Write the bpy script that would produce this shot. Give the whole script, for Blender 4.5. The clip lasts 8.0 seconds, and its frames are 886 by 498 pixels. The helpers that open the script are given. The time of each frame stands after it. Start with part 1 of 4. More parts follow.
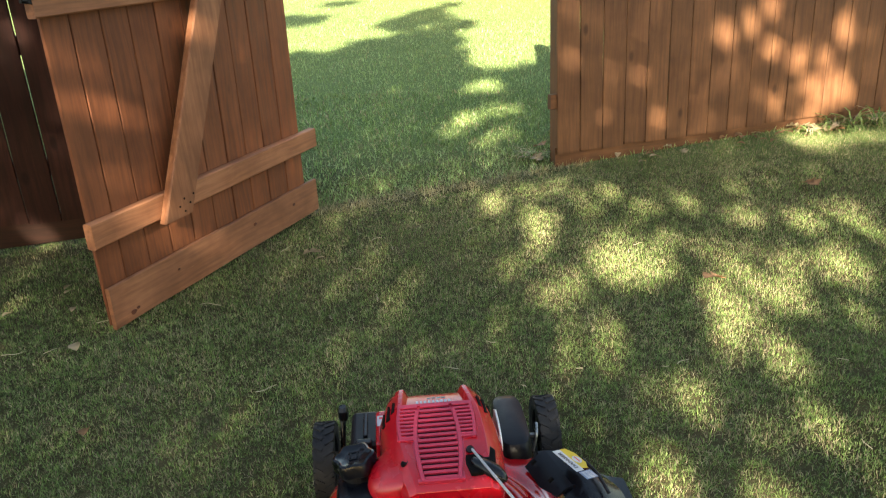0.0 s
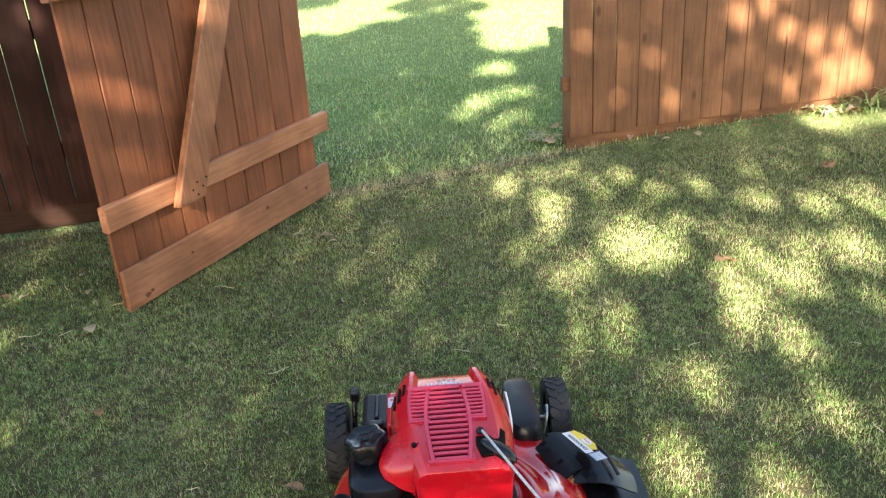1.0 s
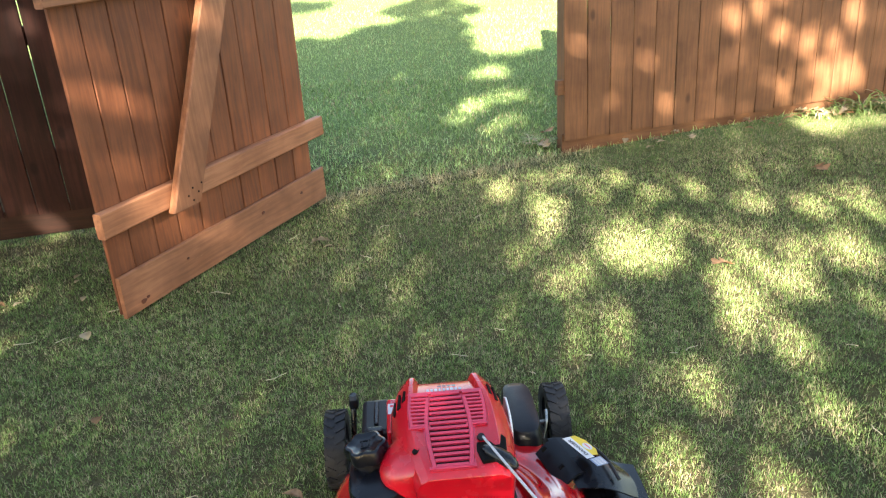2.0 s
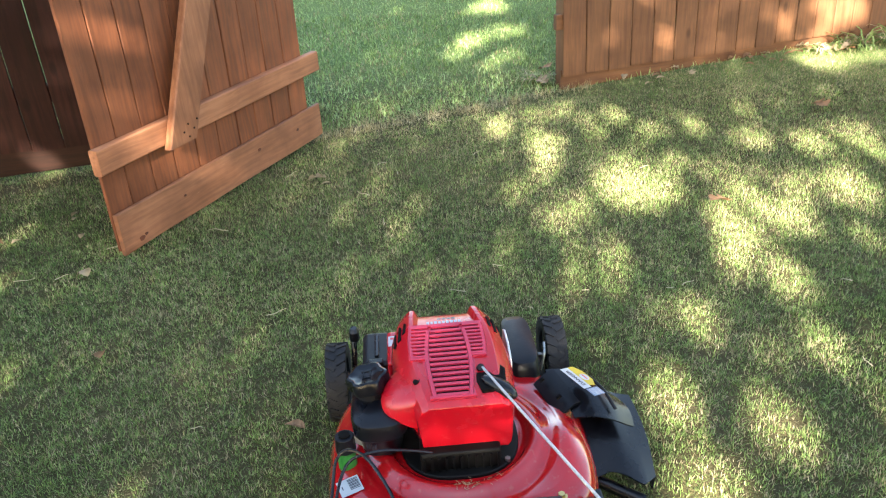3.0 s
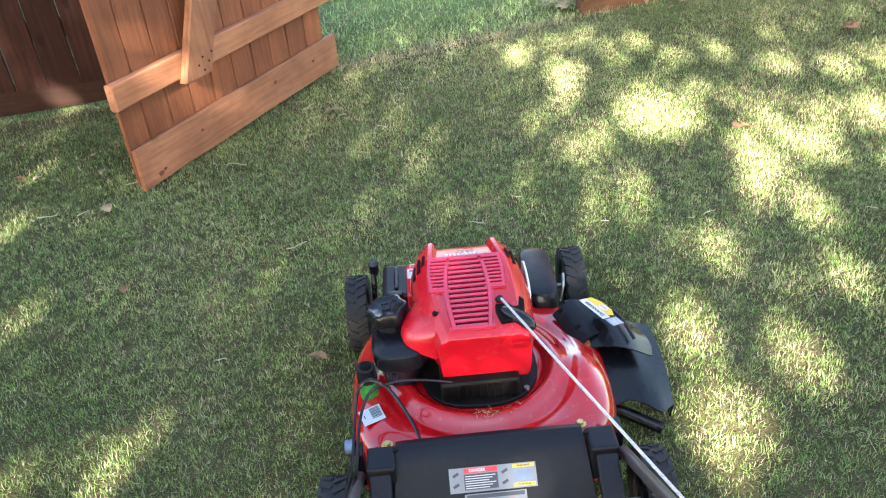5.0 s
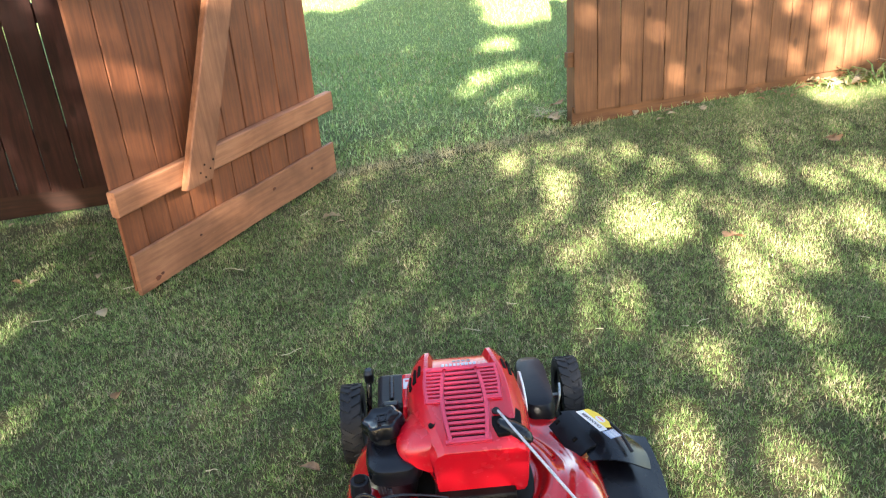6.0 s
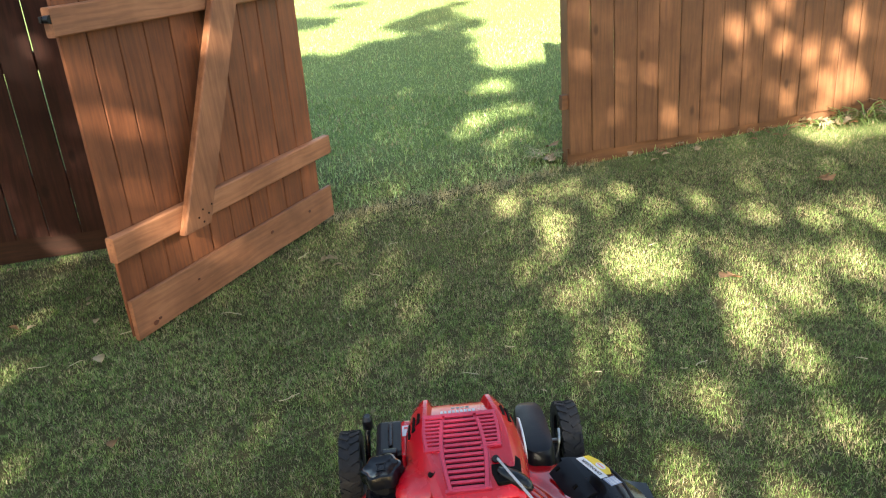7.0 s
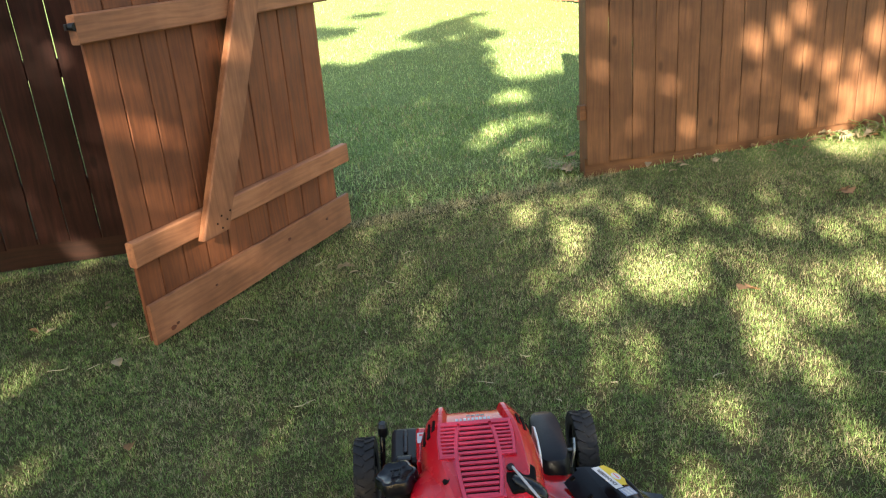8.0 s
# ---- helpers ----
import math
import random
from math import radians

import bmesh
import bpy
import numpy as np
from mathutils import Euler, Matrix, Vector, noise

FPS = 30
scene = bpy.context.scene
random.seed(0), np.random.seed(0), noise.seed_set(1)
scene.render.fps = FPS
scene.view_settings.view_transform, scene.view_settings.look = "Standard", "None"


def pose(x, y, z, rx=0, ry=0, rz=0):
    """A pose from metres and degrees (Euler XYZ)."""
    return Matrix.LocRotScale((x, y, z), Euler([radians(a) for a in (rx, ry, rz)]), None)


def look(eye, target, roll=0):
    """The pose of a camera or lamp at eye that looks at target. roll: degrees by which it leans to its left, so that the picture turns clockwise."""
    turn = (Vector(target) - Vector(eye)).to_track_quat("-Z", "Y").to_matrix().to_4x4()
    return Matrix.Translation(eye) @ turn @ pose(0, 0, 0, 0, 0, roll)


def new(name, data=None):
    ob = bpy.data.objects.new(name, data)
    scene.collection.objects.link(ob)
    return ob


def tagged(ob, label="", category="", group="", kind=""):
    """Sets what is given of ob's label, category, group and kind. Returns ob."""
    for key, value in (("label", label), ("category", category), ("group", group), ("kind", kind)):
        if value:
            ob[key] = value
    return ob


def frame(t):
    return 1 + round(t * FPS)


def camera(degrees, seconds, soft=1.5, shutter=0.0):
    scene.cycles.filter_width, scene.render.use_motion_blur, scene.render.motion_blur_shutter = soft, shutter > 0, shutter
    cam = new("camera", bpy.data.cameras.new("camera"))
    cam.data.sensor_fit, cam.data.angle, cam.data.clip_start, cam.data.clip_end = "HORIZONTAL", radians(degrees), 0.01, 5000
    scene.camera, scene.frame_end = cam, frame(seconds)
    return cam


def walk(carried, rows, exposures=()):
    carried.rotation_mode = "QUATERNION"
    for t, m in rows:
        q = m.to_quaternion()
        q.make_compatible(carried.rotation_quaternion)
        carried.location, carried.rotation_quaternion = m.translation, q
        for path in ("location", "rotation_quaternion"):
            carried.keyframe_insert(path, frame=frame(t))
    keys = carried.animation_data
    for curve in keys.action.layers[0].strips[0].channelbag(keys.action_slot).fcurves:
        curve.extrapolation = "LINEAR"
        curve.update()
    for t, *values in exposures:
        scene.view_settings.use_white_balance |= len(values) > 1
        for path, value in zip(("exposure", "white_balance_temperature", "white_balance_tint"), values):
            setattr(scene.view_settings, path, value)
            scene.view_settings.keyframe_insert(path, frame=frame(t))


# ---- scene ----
cam = camera(58.2, 8.0, soft=1.2)
PATH = [
    (0, (0.128, -0.055, 1.351), (0.023, 1.797, 0.603), -3.0),
    (0.5, (0.133, -0.062, 1.348), (-0.013, 1.772, 0.564), -3.5),
    (1, (0.133, -0.061, 1.353), (-0.005, 1.773, 0.568), -3.4),
    (1.2, (0.131, -0.058, 1.355), (0.000, 1.777, 0.570), -3.5),
    (2.3, (0.114, -0.056, 1.360), (-0.003, 1.783, 0.582), -3.4),
    (2.5, (0.11, -0.058, 1.363), (-0.004, 1.781, 0.584), -3.3),
    (3, (0.112, -0.066, 1.347), (-0.004, 1.708, 0.432), -3.6),
    (3.5, (0.114, -0.065, 1.345), (-0.002, 1.662, 0.342), -3.8),
    (3.8, (0.112, -0.065, 1.342), (-0.045, 1.642, 0.312), -4.4),
    (4, (0.112, -0.069, 1.346), (-0.142, 1.588, 0.256), -6.1),
    (4.2, (0.112, -0.065, 1.343), (-0.122, 1.603, 0.265), -6.0),
    (5.3, (0.115, -0.061, 1.347), (-0.046, 1.64, 0.309), -4.9),
    (5.5, (0.111, -0.066, 1.36), (-0.044, 1.66, 0.362), -4.7),
    (6, (0.11, -0.065, 1.371), (-0.035, 1.744, 0.531), -4.3),
    (6.5, (0.111, -0.06, 1.382), (-0.026, 1.773, 0.595), -4.4),
    (7, (0.109, -0.066, 1.393), (-0.024, 1.782, 0.639), -4.5),
    (7.5, (0.108, -0.073, 1.391), (-0.033, 1.783, 0.66), -4.1),
    (8, (0.106, -0.073, 1.39), (-0.065, 1.782, 0.662), -4.3),
]
EXPOSURE = 3.24
STOPS = ((0.0, -0.21), (0.5, 0.22), (1.0, 0.41), (2.5, 0.44), (3.0, 0.60), (3.5, 0.76), (4.0, 0.88), (4.2, 0.92), (5.3, 0.92), (5.5, 0.88), (6.0, 0.63), (6.5, 0.40), (7.0, 0.1), (7.5, -0.12), (8.0, -0.06))
walk(cam, [(t, look(eye, target, roll)) for t, eye, target, roll in PATH], [(t, EXPOSURE + e, 7900 - 1000 * e, 7.0 + 3.0 * e) for t, e in STOPS])

# ---- world, sun, exposure ----
SUN_K = (0.042, 0.445)          # drift in x and fall in z for each metre that the light travels in y
world = bpy.data.worlds.new("world")
scene.world = world
world.use_nodes = True
wn = world.node_tree.nodes
sky = wn.new("ShaderNodeTexSky")
sky.sky_type, sky.sun_disc = "NISHITA", False
sky.sun_elevation, sky.sun_rotation = radians(24.0), radians(180.0 + 2.4)
wn["Background"].inputs["Strength"].default_value = 0.068
world.node_tree.links.new(sky.outputs[0], wn["Background"].inputs["Color"])
sun = new("sun", bpy.data.lights.new("sun", "SUN"))
sun.data.energy, sun.data.angle, sun.data.color = 5.0, radians(0.53), (1.0, 0.96, 0.89)
sun.matrix_world = look((-SUN_K[0] * 30, -30, SUN_K[1] * 30), (0, 0, 0))


# ---- materials ----
def material(name):
    m = bpy.data.materials.new(name)
    m.use_nodes = True
    return m, m.node_tree.nodes, m.node_tree.links, m.node_tree.nodes["Principled BSDF"]


def ramp(nodes, stops):
    r = nodes.new("ShaderNodeValToRGB")
    while len(r.color_ramp.elements) < len(stops):
        r.color_ramp.elements.new(0.5)
    for e, (p, c) in zip(r.color_ramp.elements, stops):
        e.position, e.color = p, (*c, 1) if len(c) == 3 else (c[0], c[0], c[0], 1)
    return r


def noise_node(nodes, links, vector, scale, detail=3.0, rough=0.55):
    n = nodes.new("ShaderNodeTexNoise")
    n.inputs["Scale"].default_value, n.inputs["Detail"].default_value, n.inputs["Roughness"].default_value = scale, detail, rough
    if vector is not None:
        links.new(vector, n.inputs["Vector"])
    return n


def mix_rgb(nodes, links, fac, a, b, mode="MIX"):
    n = nodes.new("ShaderNodeMix")
    n.data_type, n.blend_type = "RGBA", mode
    for sock, v in ((n.inputs[0], fac), (n.inputs[6], a), (n.inputs[7], b)):
        if isinstance(v, bpy.types.NodeSocket):
            links.new(v, sock)
        elif isinstance(v, tuple):
            sock.default_value = (*v, 1)
        else:
            sock.default_value = v
    return n.outputs[2]


def math_node(nodes, links, op, a, b=0.0):
    n = nodes.new("ShaderNodeMath")
    n.operation = op
    for sock, v in ((n.inputs[0], a), (n.inputs[1], b)):
        if isinstance(v, bpy.types.NodeSocket):
            links.new(v, sock)
        else:
            sock.default_value = v
    return n.outputs[0]


def wood(name, light, dark, rough=0.62, gloss=0.3):
    """Stained softwood: the grain runs along local z, every board has its own figure and tone."""
    m, nodes, links, bsdf = material(name)
    tex, info = nodes.new("ShaderNodeTexCoord"), nodes.new("ShaderNodeObjectInfo")
    shift = nodes.new("ShaderNodeVectorMath")
    shift.operation = "MULTIPLY_ADD"
    comb = nodes.new("ShaderNodeCombineXYZ")
    for k in range(3):
        links.new(info.outputs["Random"], comb.inputs[k])
    links.new(comb.outputs[0], shift.inputs[0])
    shift.inputs[1].default_value = (7.0, 11.0, 31.0)
    links.new(tex.outputs["Object"], shift.inputs[2])
    mp = nodes.new("ShaderNodeMapping")
    mp.inputs["Scale"].default_value = (1.0, 1.0, 0.045)
    links.new(shift.outputs[0], mp.inputs["Vector"])
    warp = noise_node(nodes, links, shift.outputs[0], 2.2, 2.0)
    bend = nodes.new("ShaderNodeVectorMath")
    bend.operation = "MULTIPLY_ADD"
    links.new(warp.outputs["Color"], bend.inputs[0])
    bend.inputs[1].default_value = (0.05, 0.05, 0.0)
    links.new(mp.outputs[0], bend.inputs[2])
    grain = noise_node(nodes, links, bend.outputs[0], 62.0, 5.0, 0.62)
    fine = noise_node(nodes, links, mp.outputs[0], 260.0, 3.0, 0.6)
    blotch = noise_node(nodes, links, shift.outputs[0], 3.4, 4.0, 0.6)
    mid = tuple(0.82 * d + 0.18 * c for d, c in zip(dark, light))
    g = ramp(nodes, [(0.26, tuple(c * 0.8 for c in dark)), (0.42, mid), (0.60, light), (0.78, tuple(min(1, c * 1.25) for c in light))])
    links.new(grain.outputs[0], g.inputs[0])
    tone = ramp(nodes, [(0.0, (0.84,)), (1.0, (1.06,))])
    links.new(info.outputs["Random"], tone.inputs[0])
    col = mix_rgb(nodes, links, 1.0, g.outputs[0], tone.outputs[0], "MULTIPLY")
    b = ramp(nodes, [(0.3, (0.62, 0.55, 0.52)), (0.64, (1.14, 1.10, 1.06))])
    links.new(blotch.outputs[0], b.inputs[0])
    col = mix_rgb(nodes, links, 0.8, col, b.outputs[0], "MULTIPLY")
    # knots: a few dark ringed eyes
    vor = nodes.new("ShaderNodeTexVoronoi")
    kmap = nodes.new("ShaderNodeMapping")
    kmap.inputs["Scale"].default_value = (3.0, 3.0, 1.5)
    links.new(shift.outputs[0], kmap.inputs["Vector"])
    links.new(kmap.outputs[0], vor.inputs["Vector"])
    vor.inputs["Scale"].default_value = 1.6
    kn = ramp(nodes, [(0.05, (1.0,)), (0.10, (0.0,))])
    links.new(vor.outputs["Distance"], kn.inputs[0])
    col = mix_rgb(nodes, links, math_node(nodes, links, "MULTIPLY", kn.outputs[0], 0.75), col, tuple(c * 0.42 for c in dark))
    # scuffed, paler streaks where the stain has worn
    worn = ramp(nodes, [(0.66, (0.0,)), (0.76, (1.0,))])
    links.new(fine.outputs[0], worn.inputs[0])
    wm = math_node(nodes, links, "MULTIPLY", worn.outputs[0], blotch.outputs[0])
    col = mix_rgb(nodes, links, math_node(nodes, links, "MULTIPLY", wm, 0.5), col, tuple(min(1, c * 1.7 + 0.03) for c in light))
    links.new(col, bsdf.inputs["Base Color"])
    r = ramp(nodes, [(0.3, (rough - 0.12,)), (0.7, (rough + 0.14,))])
    links.new(grain.outputs[0], r.inputs[0])
    links.new(r.outputs[0], bsdf.inputs["Roughness"])
    bsdf.inputs["Specular IOR Level"].default_value = gloss
    bump = nodes.new("ShaderNodeBump")
    bump.inputs["Strength"].default_value, bump.inputs["Distance"].default_value = 0.25, 0.002
    links.new(mix_rgb(nodes, links, 0.4, grain.outputs[0], fine.outputs[0]), bump.inputs["Height"])
    links.new(bump.outputs[0], bsdf.inputs["Normal"])
    return m


def solid(name, color, rough, metal=0.0, vary=0.15, scale=30.0, bump=0.15, coat=0.0, dust=None, gloss=0.5):
    """A plain finish with grain, smudges and a little dust."""
    m, nodes, links, bsdf = material(name)
    tex = nodes.new("ShaderNodeTexCoord")
    n1 = noise_node(nodes, links, tex.outputs["Object"], scale, 4.0)
    n2 = noise_node(nodes, links, tex.outputs["Object"], scale * 9, 3.0)
    a = ramp(nodes, [(0.3, tuple(c * (1 - vary) for c in color)), (0.7, tuple(min(1, c * (1 + vary)) for c in color))])
    links.new(n1.outputs[0], a.inputs[0])
    col = a.outputs[0]
    if dust:
        d = ramp(nodes, [(0.6, (0.0,)), (0.78, (1.0,))])
        links.new(n2.outputs[0], d.inputs[0])
        f = math_node(nodes, links, "MULTIPLY", math_node(nodes, links, "MULTIPLY", d.outputs[0], n1.outputs[0]), dust[1])
        col = mix_rgb(nodes, links, f, col, dust[0])
    links.new(col, bsdf.inputs["Base Color"])
    r = ramp(nodes, [(0.3, (max(0.02, rough - 0.08),)), (0.75, (min(1, rough + 0.12),))])
    links.new(n1.outputs[0], r.inputs[0])
    links.new(r.outputs[0], bsdf.inputs["Roughness"])
    bsdf.inputs["Metallic"].default_value = metal
    bsdf.inputs["Specular IOR Level"].default_value = gloss
    bsdf.inputs["Coat Weight"].default_value = coat
    bsdf.inputs["Coat Roughness"].default_value = 0.06
    if bump:
        bp = nodes.new("ShaderNodeBump")
        bp.inputs["Strength"].default_value, bp.inputs["Distance"].default_value = bump, 0.0008
        links.new(n2.outputs[0], bp.inputs["Height"])
        links.new(bp.outputs[0], bsdf.inputs["Normal"])
    return m


def grass_material(name, greens, straws, dry):
    """Blades: each its own tone; straw among the green, more of it in dry patches of the lawn."""
    m, nodes, links, bsdf = material(name)
    geo = nodes.new("ShaderNodeNewGeometry")
    patch = noise_node(nodes, links, geo.outputs["Position"], 1.7, 4.0, 0.65)
    small = noise_node(nodes, links, geo.outputs["Position"], 9.0, 2.0)
    isl = geo.outputs["Random Per Island"]
    g = ramp(nodes, [(0.0, greens[0]), (0.5, greens[1]), (1.0, greens[2])])
    links.new(isl, g.inputs[0])
    s = ramp(nodes, [(0.0, straws[0]), (1.0, straws[1])])
    links.new(math_node(nodes, links, "FRACT", math_node(nodes, links, "MULTIPLY", isl, 17.0)), s.inputs[0])
    both = math_node(nodes, links, "ADD", math_node(nodes, links, "MULTIPLY", patch.outputs[0], 0.7), math_node(nodes, links, "MULTIPLY", small.outputs[0], 0.35))
    level = nodes.new("ShaderNodeMapRange")
    level.inputs["From Min"].default_value, level.inputs["From Max"].default_value = 0.38, 0.72
    level.inputs["To Min"].default_value, level.inputs["To Max"].default_value = dry[0], dry[1]
    links.new(both, level.inputs["Value"])
    pick = math_node(nodes, links, "LESS_THAN", math_node(nodes, links, "FRACT", math_node(nodes, links, "MULTIPLY", isl, 53.0)), level.outputs[0])
    col = mix_rgb(nodes, links, pick, g.outputs[0], s.outputs[0])
    tone = ramp(nodes, [(0.3, (0.8,)), (0.7, (1.15,))])
    links.new(patch.outputs[0], tone.inputs[0])
    col = mix_rgb(nodes, links, 1.0, col, tone.outputs[0], "MULTIPLY")
    # tufts differ in tone from their neighbours
    tuft = noise_node(nodes, links, geo.outputs["Position"], 48.0, 2.0)
    tt = ramp(nodes, [(0.36, (0.72,)), (0.64, (1.3,))])
    links.new(tuft.outputs[0], tt.inputs[0])
    col = mix_rgb(nodes, links, 1.0, col, tt.outputs[0], "MULTIPLY")
    links.new(col, bsdf.inputs["Base Color"])
    bsdf.inputs["Roughness"].default_value, bsdf.inputs["Specular IOR Level"].default_value = 0.5, 0.4
    tr = nodes.new("ShaderNodeBsdfTranslucent")
    links.new(mix_rgb(nodes, links, 1.0, col, (1.0, 1.0, 0.72), "MULTIPLY"), tr.inputs["Color"])
    mx = nodes.new("ShaderNodeMixShader")
    mx.inputs[0].default_value = 0.35
    links.new(bsdf.outputs[0], mx.inputs[1])
    links.new(tr.outputs[0], mx.inputs[2])
    links.new(mx.outputs[0], nodes["Material Output"].inputs["Surface"])
    return m


def leaf_material(name, top, through_light):
    """Thin foliage: dull green faces that let yellow-green light through."""
    m, nodes, links, bsdf = material(name)
    geo = nodes.new("ShaderNodeNewGeometry")
    c = ramp(nodes, [(0.0, tuple(0.7 * v for v in top)), (1.0, tuple(1.4 * v for v in top))])
    links.new(geo.outputs["Random Per Island"], c.inputs[0])
    links.new(c.outputs[0], bsdf.inputs["Base Color"])
    bsdf.inputs["Roughness"].default_value = 0.55
    tr = nodes.new("ShaderNodeBsdfTranslucent")
    t = ramp(nodes, [(0.0, tuple(0.75 * v for v in through_light)), (1.0, tuple(1.2 * v for v in through_light))])
    links.new(geo.outputs["Random Per Island"], t.inputs[0])
    links.new(t.outputs[0], tr.inputs["Color"])
    mx = nodes.new("ShaderNodeMixShader")
    mx.inputs[0].default_value = 0.5
    links.new(bsdf.outputs[0], mx.inputs[1])
    links.new(tr.outputs[0], mx.inputs[2])
    links.new(mx.outputs[0], nodes["Material Output"].inputs["Surface"])
    return m


def ground_material():
    m, nodes, links, bsdf = material("soil_and_thatch")
    geo = nodes.new("ShaderNodeNewGeometry")
    a = noise_node(nodes, links, geo.outputs["Position"], 2.0, 6.0, 0.65)
    b = noise_node(nodes, links, geo.outputs["Position"], 120.0, 4.0, 0.7)
    c1 = ramp(nodes, [(0.3, (0.038, 0.038, 0.015)), (0.55, (0.068, 0.060, 0.028)), (0.75, (0.115, 0.09, 0.05))])
    links.new(a.outputs[0], c1.inputs[0])
    c2 = ramp(nodes, [(0.35, (0.6,)), (0.65, (1.3,))])
    links.new(b.outputs[0], c2.inputs[0])
    # greener beyond the gateway, and brightened to carry the open light there
    sep = nodes.new("ShaderNodeSeparateXYZ")
    links.new(geo.outputs["Position"], sep.inputs[0])
    open_light = nodes.new("ShaderNodeMapRange")
    open_light.inputs["From Min"].default_value, open_light.inputs["From Max"].default_value = 4.2, 5.2
    links.new(sep.outputs[1], open_light.inputs["Value"])
    col = mix_rgb(nodes, links, open_light.outputs[0], c1.outputs[0], (0.135, 0.190, 0.068))
    links.new(mix_rgb(nodes, links, 1.0, col, c2.outputs[0], "MULTIPLY"), bsdf.inputs["Base Color"])
    bsdf.inputs["Roughness"].default_value = 0.95
    bsdf.inputs["Specular IOR Level"].default_value = 0.1
    bp = nodes.new("ShaderNodeBump")
    bp.inputs["Strength"].default_value, bp.inputs["Distance"].default_value = 0.8, 0.012
    links.new(b.outputs[0], bp.inputs["Height"])
    links.new(bp.outputs[0], bsdf.inputs["Normal"])
    return m


GATE_WOOD = wood("stained_gate_wood", (0.20, 0.068, 0.029), (0.135, 0.043, 0.018))
FENCE_WOOD = wood("stained_fence_wood", (0.150, 0.070, 0.033), (0.108, 0.046, 0.021))
# shade over the left fence is put into these two darkened woods
SHADE_WOOD = wood("shade_darkened_fence_wood", (0.034, 0.012, 0.009), (0.018, 0.006, 0.0045), gloss=0.12)
SHADE_KICK_WOOD = wood("shade_darkened_kick_wood", (0.030, 0.012, 0.008), (0.017, 0.007, 0.0045), gloss=0.15)
RAIL_WOOD = wood("stained_rail_wood", (0.31, 0.135, 0.070), (0.225, 0.090, 0.044))
KNOT_WOOD = wood("dark_knot", (0.12, 0.035, 0.016), (0.06, 0.018, 0.009))
FAR_WOOD = wood("far_fence_wood", (0.36, 0.14, 0.08), (0.2, 0.08, 0.045))
SOIL = ground_material()
GRASS = grass_material("lawn_blades", ((0.072, 0.128, 0.030), (0.150, 0.237, 0.062), (0.285, 0.39, 0.145)),
                       ((0.20, 0.16, 0.09), (0.46, 0.39, 0.26)), (0.05, 0.56))
# greener far grass, its colour also paled for open sky and blown-out sun
FAR_GRASS = grass_material("light_paled_far_blades", ((0.19, 0.285, 0.088), (0.275, 0.39, 0.145), (0.38, 0.49, 0.23)),
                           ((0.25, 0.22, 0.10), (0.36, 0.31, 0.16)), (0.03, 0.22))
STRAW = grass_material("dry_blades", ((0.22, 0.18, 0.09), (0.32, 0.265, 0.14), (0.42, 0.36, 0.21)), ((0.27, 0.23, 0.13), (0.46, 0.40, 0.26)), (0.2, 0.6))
LEAF_BROWN = solid("dry_leaf", (0.25, 0.135, 0.065), 0.7, vary=0.4, scale=25)
LEAF_PALE = solid("pale_dry_leaf", (0.37, 0.28, 0.17), 0.75, vary=0.3, scale=25)
CROWN = leaf_material("tree_leaf", (0.06, 0.095, 0.022), (0.34, 0.38, 0.10))
BARK = solid("bark", (0.13, 0.10, 0.075), 0.9, vary=0.4, scale=12, bump=0.9)
RED = solid("red_enamel", (0.36, 0.004, 0.007), 0.12, vary=0.06, scale=8, bump=0.02, coat=0.6, dust=((0.4, 0.34, 0.2), 0.25))
# pink of the reflected sky is mixed into both plastic reds, mostly the grille's
RED_PLASTIC = solid("red_plastic", (0.42, 0.005, 0.014), 0.22, vary=0.06, scale=10, bump=0.06, dust=((0.5, 0.4, 0.3), 0.15), gloss=0.55)
RED_MATTE = solid("sky_pinked_grille_plastic", (0.46, 0.022, 0.055), 0.36, vary=0.08, scale=14, bump=0.1)
BLACK = solid("black_plastic", (0.0045, 0.005, 0.008), 0.42, vary=0.25, scale=14, bump=0.25, dust=((0.12, 0.11, 0.08), 0.12), gloss=0.2)
BLACK_SATIN = solid("black_satin_plastic", (0.004, 0.0045, 0.007), 0.26, vary=0.2, scale=10, bump=0.08, dust=((0.12, 0.11, 0.08), 0.08), gloss=0.3)
ENGINE = solid("engine_black", (0.003, 0.0028, 0.0028), 0.6, vary=0.3, scale=30, bump=0.3, dust=((0.1, 0.08, 0.05), 0.07), gloss=0.15)
# near-black that paints the shade inside holes; nail heads use it too
HOLE_NAIL_BLACK = solid("hole_shade_and_nail_black", (0.004, 0.003, 0.003), 0.8, vary=0.2, bump=0, gloss=0.1)
RUBBER = solid("tyre_rubber", (0.011, 0.011, 0.013), 0.7, vary=0.25, scale=30, bump=0.3, dust=((0.10, 0.09, 0.06), 0.4), gloss=0.35)
STEEL = solid("zinc_steel", (0.28, 0.28, 0.27), 0.35, metal=0.9, vary=0.15)
GOLD = solid("yellow_zinc_bolt", (0.55, 0.40, 0.16), 0.38, metal=0.85, vary=0.2)
GREY = solid("grey_housing", (0.62, 0.62, 0.6), 0.45, vary=0.1)
GREEN = solid("green_plastic", (0.018, 0.18, 0.03), 0.4, vary=0.1)
WHITE = solid("white_label", (0.42, 0.44, 0.46), 0.35, vary=0.05, bump=0.03)
PALE_GREY = solid("pale_grey_sticker", (0.15, 0.165, 0.19), 0.4, vary=0.08, bump=0.03)
